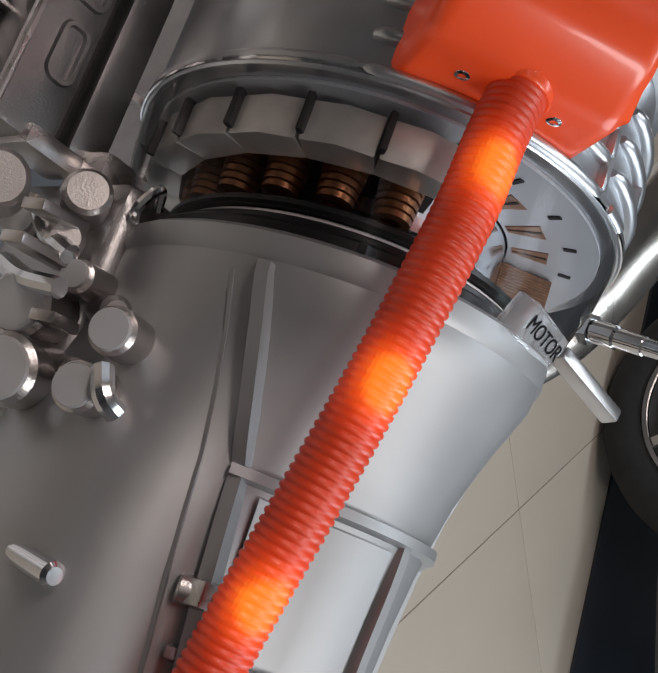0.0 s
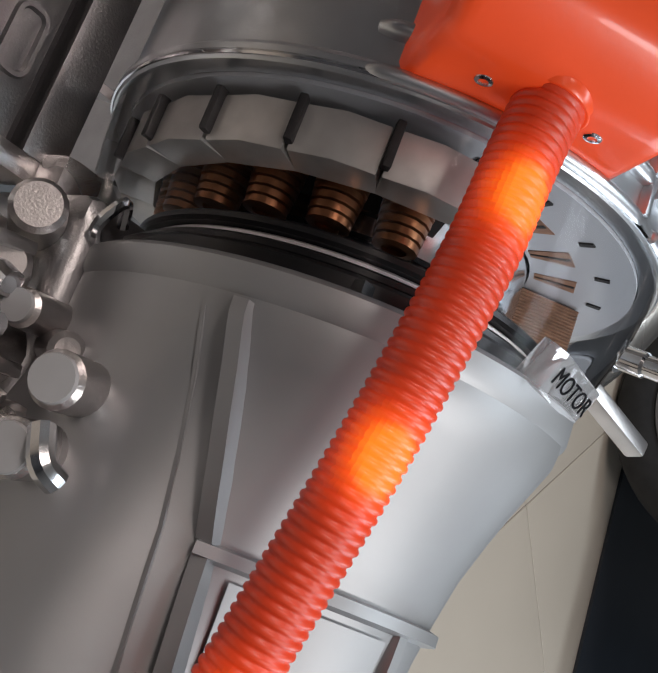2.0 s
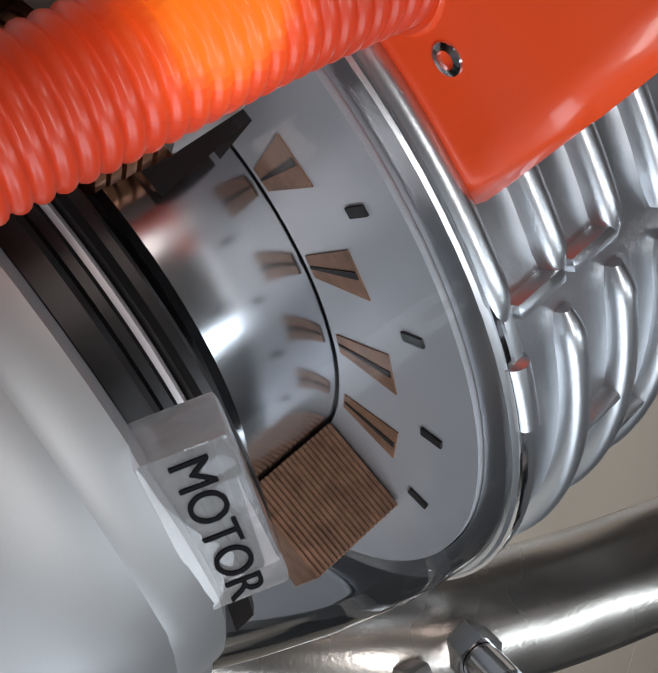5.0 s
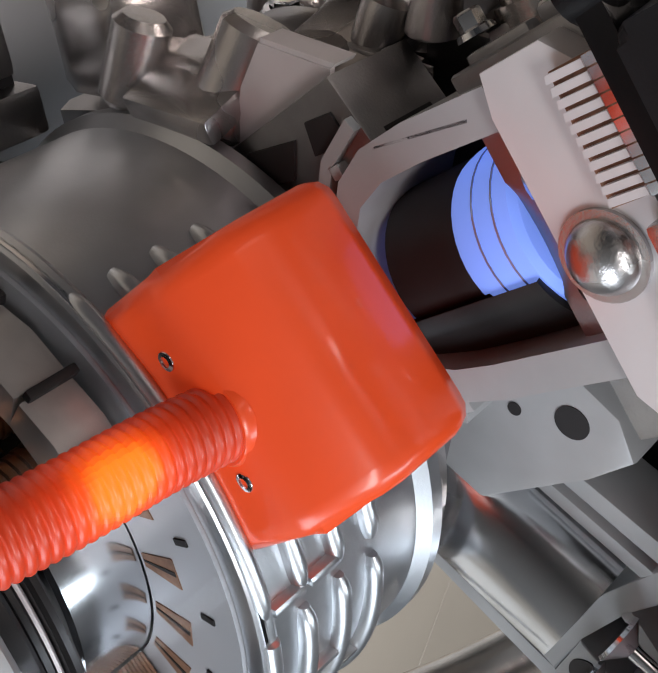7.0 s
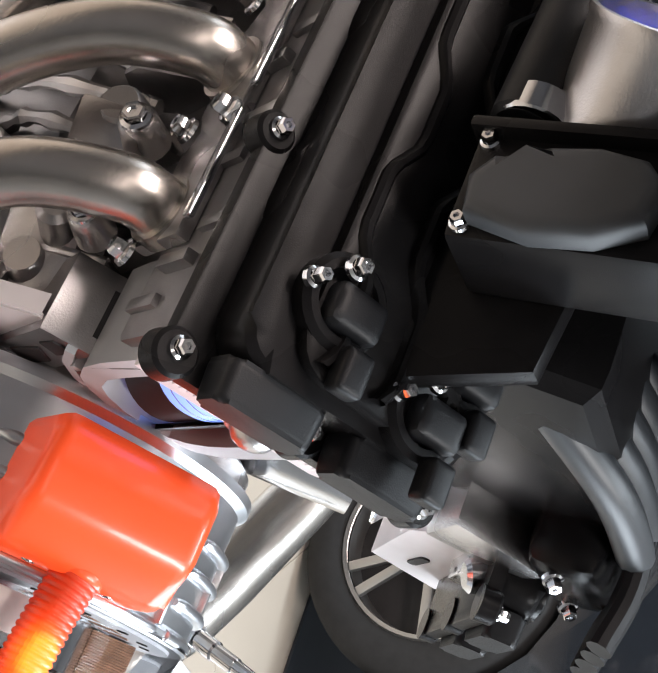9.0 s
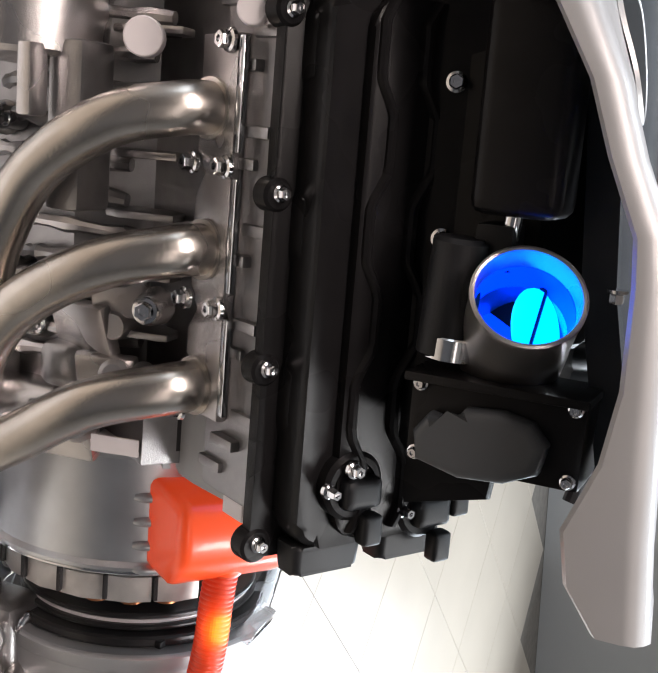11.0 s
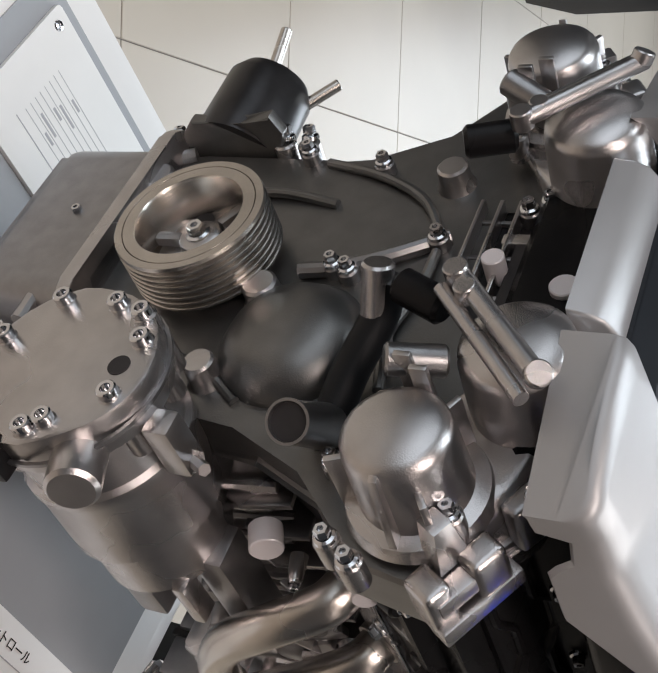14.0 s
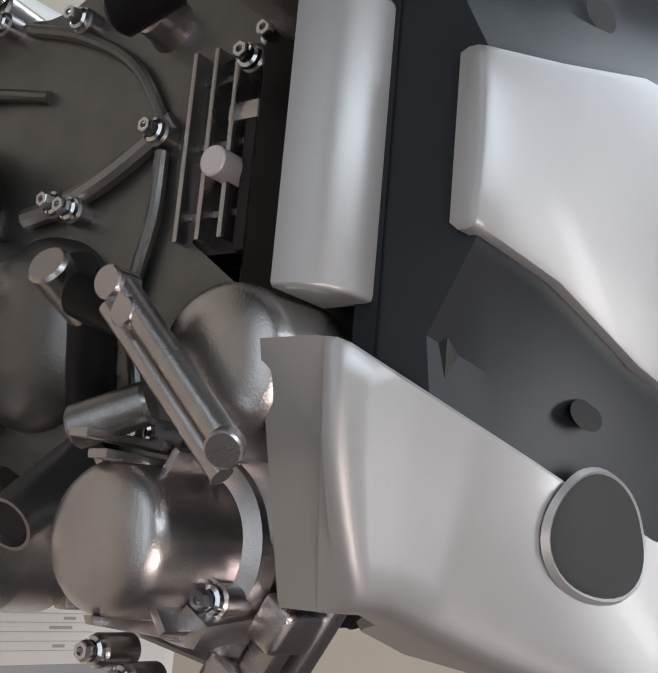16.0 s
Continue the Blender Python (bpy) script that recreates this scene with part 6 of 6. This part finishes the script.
def info_board(c, sx, sy, title, label, flip):
    """A printed board that lies on the plinth, read from its long side."""
    ob = thing("info_board", c, label, "sign", space=ROOM)
    part("board", prism(B(), rounded(sx, sy, 0.006), lambda a, b, d: (c[0] + a, c[1] + b, c[2] + d), 0, 0.006, 0.001), BOARD, ob)
    up = -1 if flip else 1
    if title:
        m = Matrix(((0, up, 0, up * (sx / 2 - 0.026)), (-up, 0, 0, -up * 0.127), (0, 0, 1, 0.0064), (0, 0, 0, 1)))
        lt = new("title", letters(title, 0.0165, m, INK, "title", align="RIGHT"))
        lt.parent = ob
        tagged(lt, "black printed title")
    def put(name, along, down, length, thick):
        part(name, box(B(), (c[0] + up * (sx / 2 - down), c[1] - up * along, c[2] + 0.0063), (thick, length, 0.0004)), INK_GREY, ob)
    for col in (-0.20, 0.01):
        for r in range(8):
            d = 0.054 + 0.0105 * r
            put("text_line", col + 0.018 - 0.004 * (r * 3 % 2), d, 0.036 - 0.008 * (r * 3 % 2), 0.0042)
            put("table_line", col + 0.093, d + 0.005, 0.186, 0.0006)
            if r % 3:
                put("text_line", col + 0.15 - 0.012 * (r % 2), d, 0.05 - 0.016 * (r * 5 % 3), 0.0036)
    put("rule", -0.01, 0.043, sy * 0.84, 0.0012)
    for a in (-1, 1):
        for b in (-1, 1):
            part("screw", lathe(B(), (c[0] + a * (sx / 2 - 0.02), c[1] + b * (sy / 2 - 0.018), c[2] + 0.006), (0, 0, 1), [(0, 0.007), (0.002, 0.006), (0.003, 0.003), (0.0015, 0.002), (0.0015, 0)], 16), CHROME, ob)
    return ob


info_board((-0.037, 0.11, 0.3832), 0.148, 0.50, "インテリジェント デュアルクラッチ コントロール", "white printed board with a black title on the plinth", False)
info_board((0.50, 0.25, 0.3832), 0.19, 0.50, "", "white printed board with grey text at the plinth edge", True)

# ---- parked car ----
car = thing("car", (2.95, 1.6, 0.0), "dark blue-black parked car beside the display", "car", space=ROOM)
side = [(-0.55, 0.45), (-0.50, 0.32)]
side += [(0.10, 0.22)]
for k in range(13):
    t = radians(195 - 210 * k / 12)
    side.append((0.515 + 0.385 * math.cos(t), 0.355 + 0.385 * math.sin(t)))
side += [(0.95, 0.20), (2.75, 0.20)]
for k in range(13):
    t = radians(195 - 210 * k / 12)
    side.append((3.25 + 0.385 * math.cos(t), 0.355 + 0.385 * math.sin(t)))
side += [(3.75, 0.30), (4.05, 0.40), (4.08, 0.65), (3.9, 0.78), (2.95, 0.95), (2.2, 1.40), (1.1, 1.45), (0.3, 1.2), (-0.35, 1.05), (-0.57, 0.8)]
part("body", prism(B(), side, lambda a, b, d: (d, a, b), 2.14, 3.80, 0.03, 2), PAINT, car, "dark glossy body")
part("window", prism(B(), [(0.55, 1.02), (2.55, 1.0), (2.12, 1.34), (1.12, 1.38)], lambda a, b, d: (d, a, b), 2.13, 2.145), CARGLASS, car)
part("sill", box(B(), (2.15, 1.85, 0.235), (0.03, 1.9, 0.05), bevel=0.01), BLACK_SOFT, car)
for y in (0.515, 3.25):
    wh = part("wheel", lathe(B(), (2.16, y, 0.352), (1, 0, 0), [(0, 0.225), (0, 0.235), (0.02, 0.24), (0.2, 0.24)], 48), DARK, car)
    part("tyre", lathe(B(), (2.14, y, 0.352), (1, 0, 0), [(0.01, 0.238), (0.0, 0.26), (0.002, 0.30), (0.012, 0.325), (0.03, 0.342), (0.06, 0.347), (0.17, 0.347), (0.2, 0.335), (0.21, 0.238)], 64), RUBBER, wh)
    rim = part("rim", lathe(B(), (2.145, y, 0.352), (1, 0, 0), [(0.0, 0.226), (-0.003, 0.236), (0.004, 0.240), (0.012, 0.228), (0.09, 0.215)], 64), RIM, wh, "bright alloy rim")
    part("drum", lathe(B(), (2.23, y, 0.352), (1, 0, 0), [(0, 0), (0, 0.22)], 32), SHADE, wh)
    part("hub", lathe(B(), (2.15, y, 0.352), (1, 0, 0), [(-0.002, 0), (-0.002, 0.03), (0.004, 0.06), (0.05, 0.062)], 32), RIM, wh)
    for k in range(5):
        for s in (-9, 9):
            t = radians(90 + 72 * k + s)
            o = Vector((0, math.cos(t), math.sin(t)))
            q = Vector((0, -math.sin(t), math.cos(t)))
            part("spoke", box(B(), Vector((2.160, y, 0.352)) + o * 0.14, (0.02, 0.19, 0.026), (Vector((1, 0, 0)), o, q), 0.006), RIM, wh)
        t = radians(54 + 72 * k)
        part("nut", cyl(B(), (2.145, y + 0.042 * math.cos(t), 0.352 + 0.042 * math.sin(t)), (2.16, y + 0.042 * math.cos(t), 0.352 + 0.042 * math.sin(t)), 0.009), SHADE, wh)

# ---- floor tiles, laid at an angle to the display ----
floor = bpy.data.objects["floor"]
tile_bm = box(B(), (0, 0, -0.002), (0.572, 0.572, 0.004), bevel=0.0012, seg=1)
tile_me = mesh_of("tile", tile_bm, TILE)
TA_, TB_ = Vector((-0.685, 0.728, 0)), Vector((-0.728, -0.685, 0))
inv = floor.matrix_world.inverted()
for i in range(-16, 17):
    for j in range(-16, 18):
        c = Vector((1.88, 0.14, 0)) + TA_ * (0.575 * (i + 0.5)) + TB_ * (0.575 * (j + 0.5))
        if -4.75 < c.x < (5.3 if c.y < -0.2 else 2.75) and -5.25 < c.y < 5.25:
            tl = new("tile", tile_me)
            tl.parent = floor
            tl.matrix_local = inv @ Matrix.Translation(c) @ Matrix.Rotation(math.atan2(0.728, -0.685), 4, "Z")
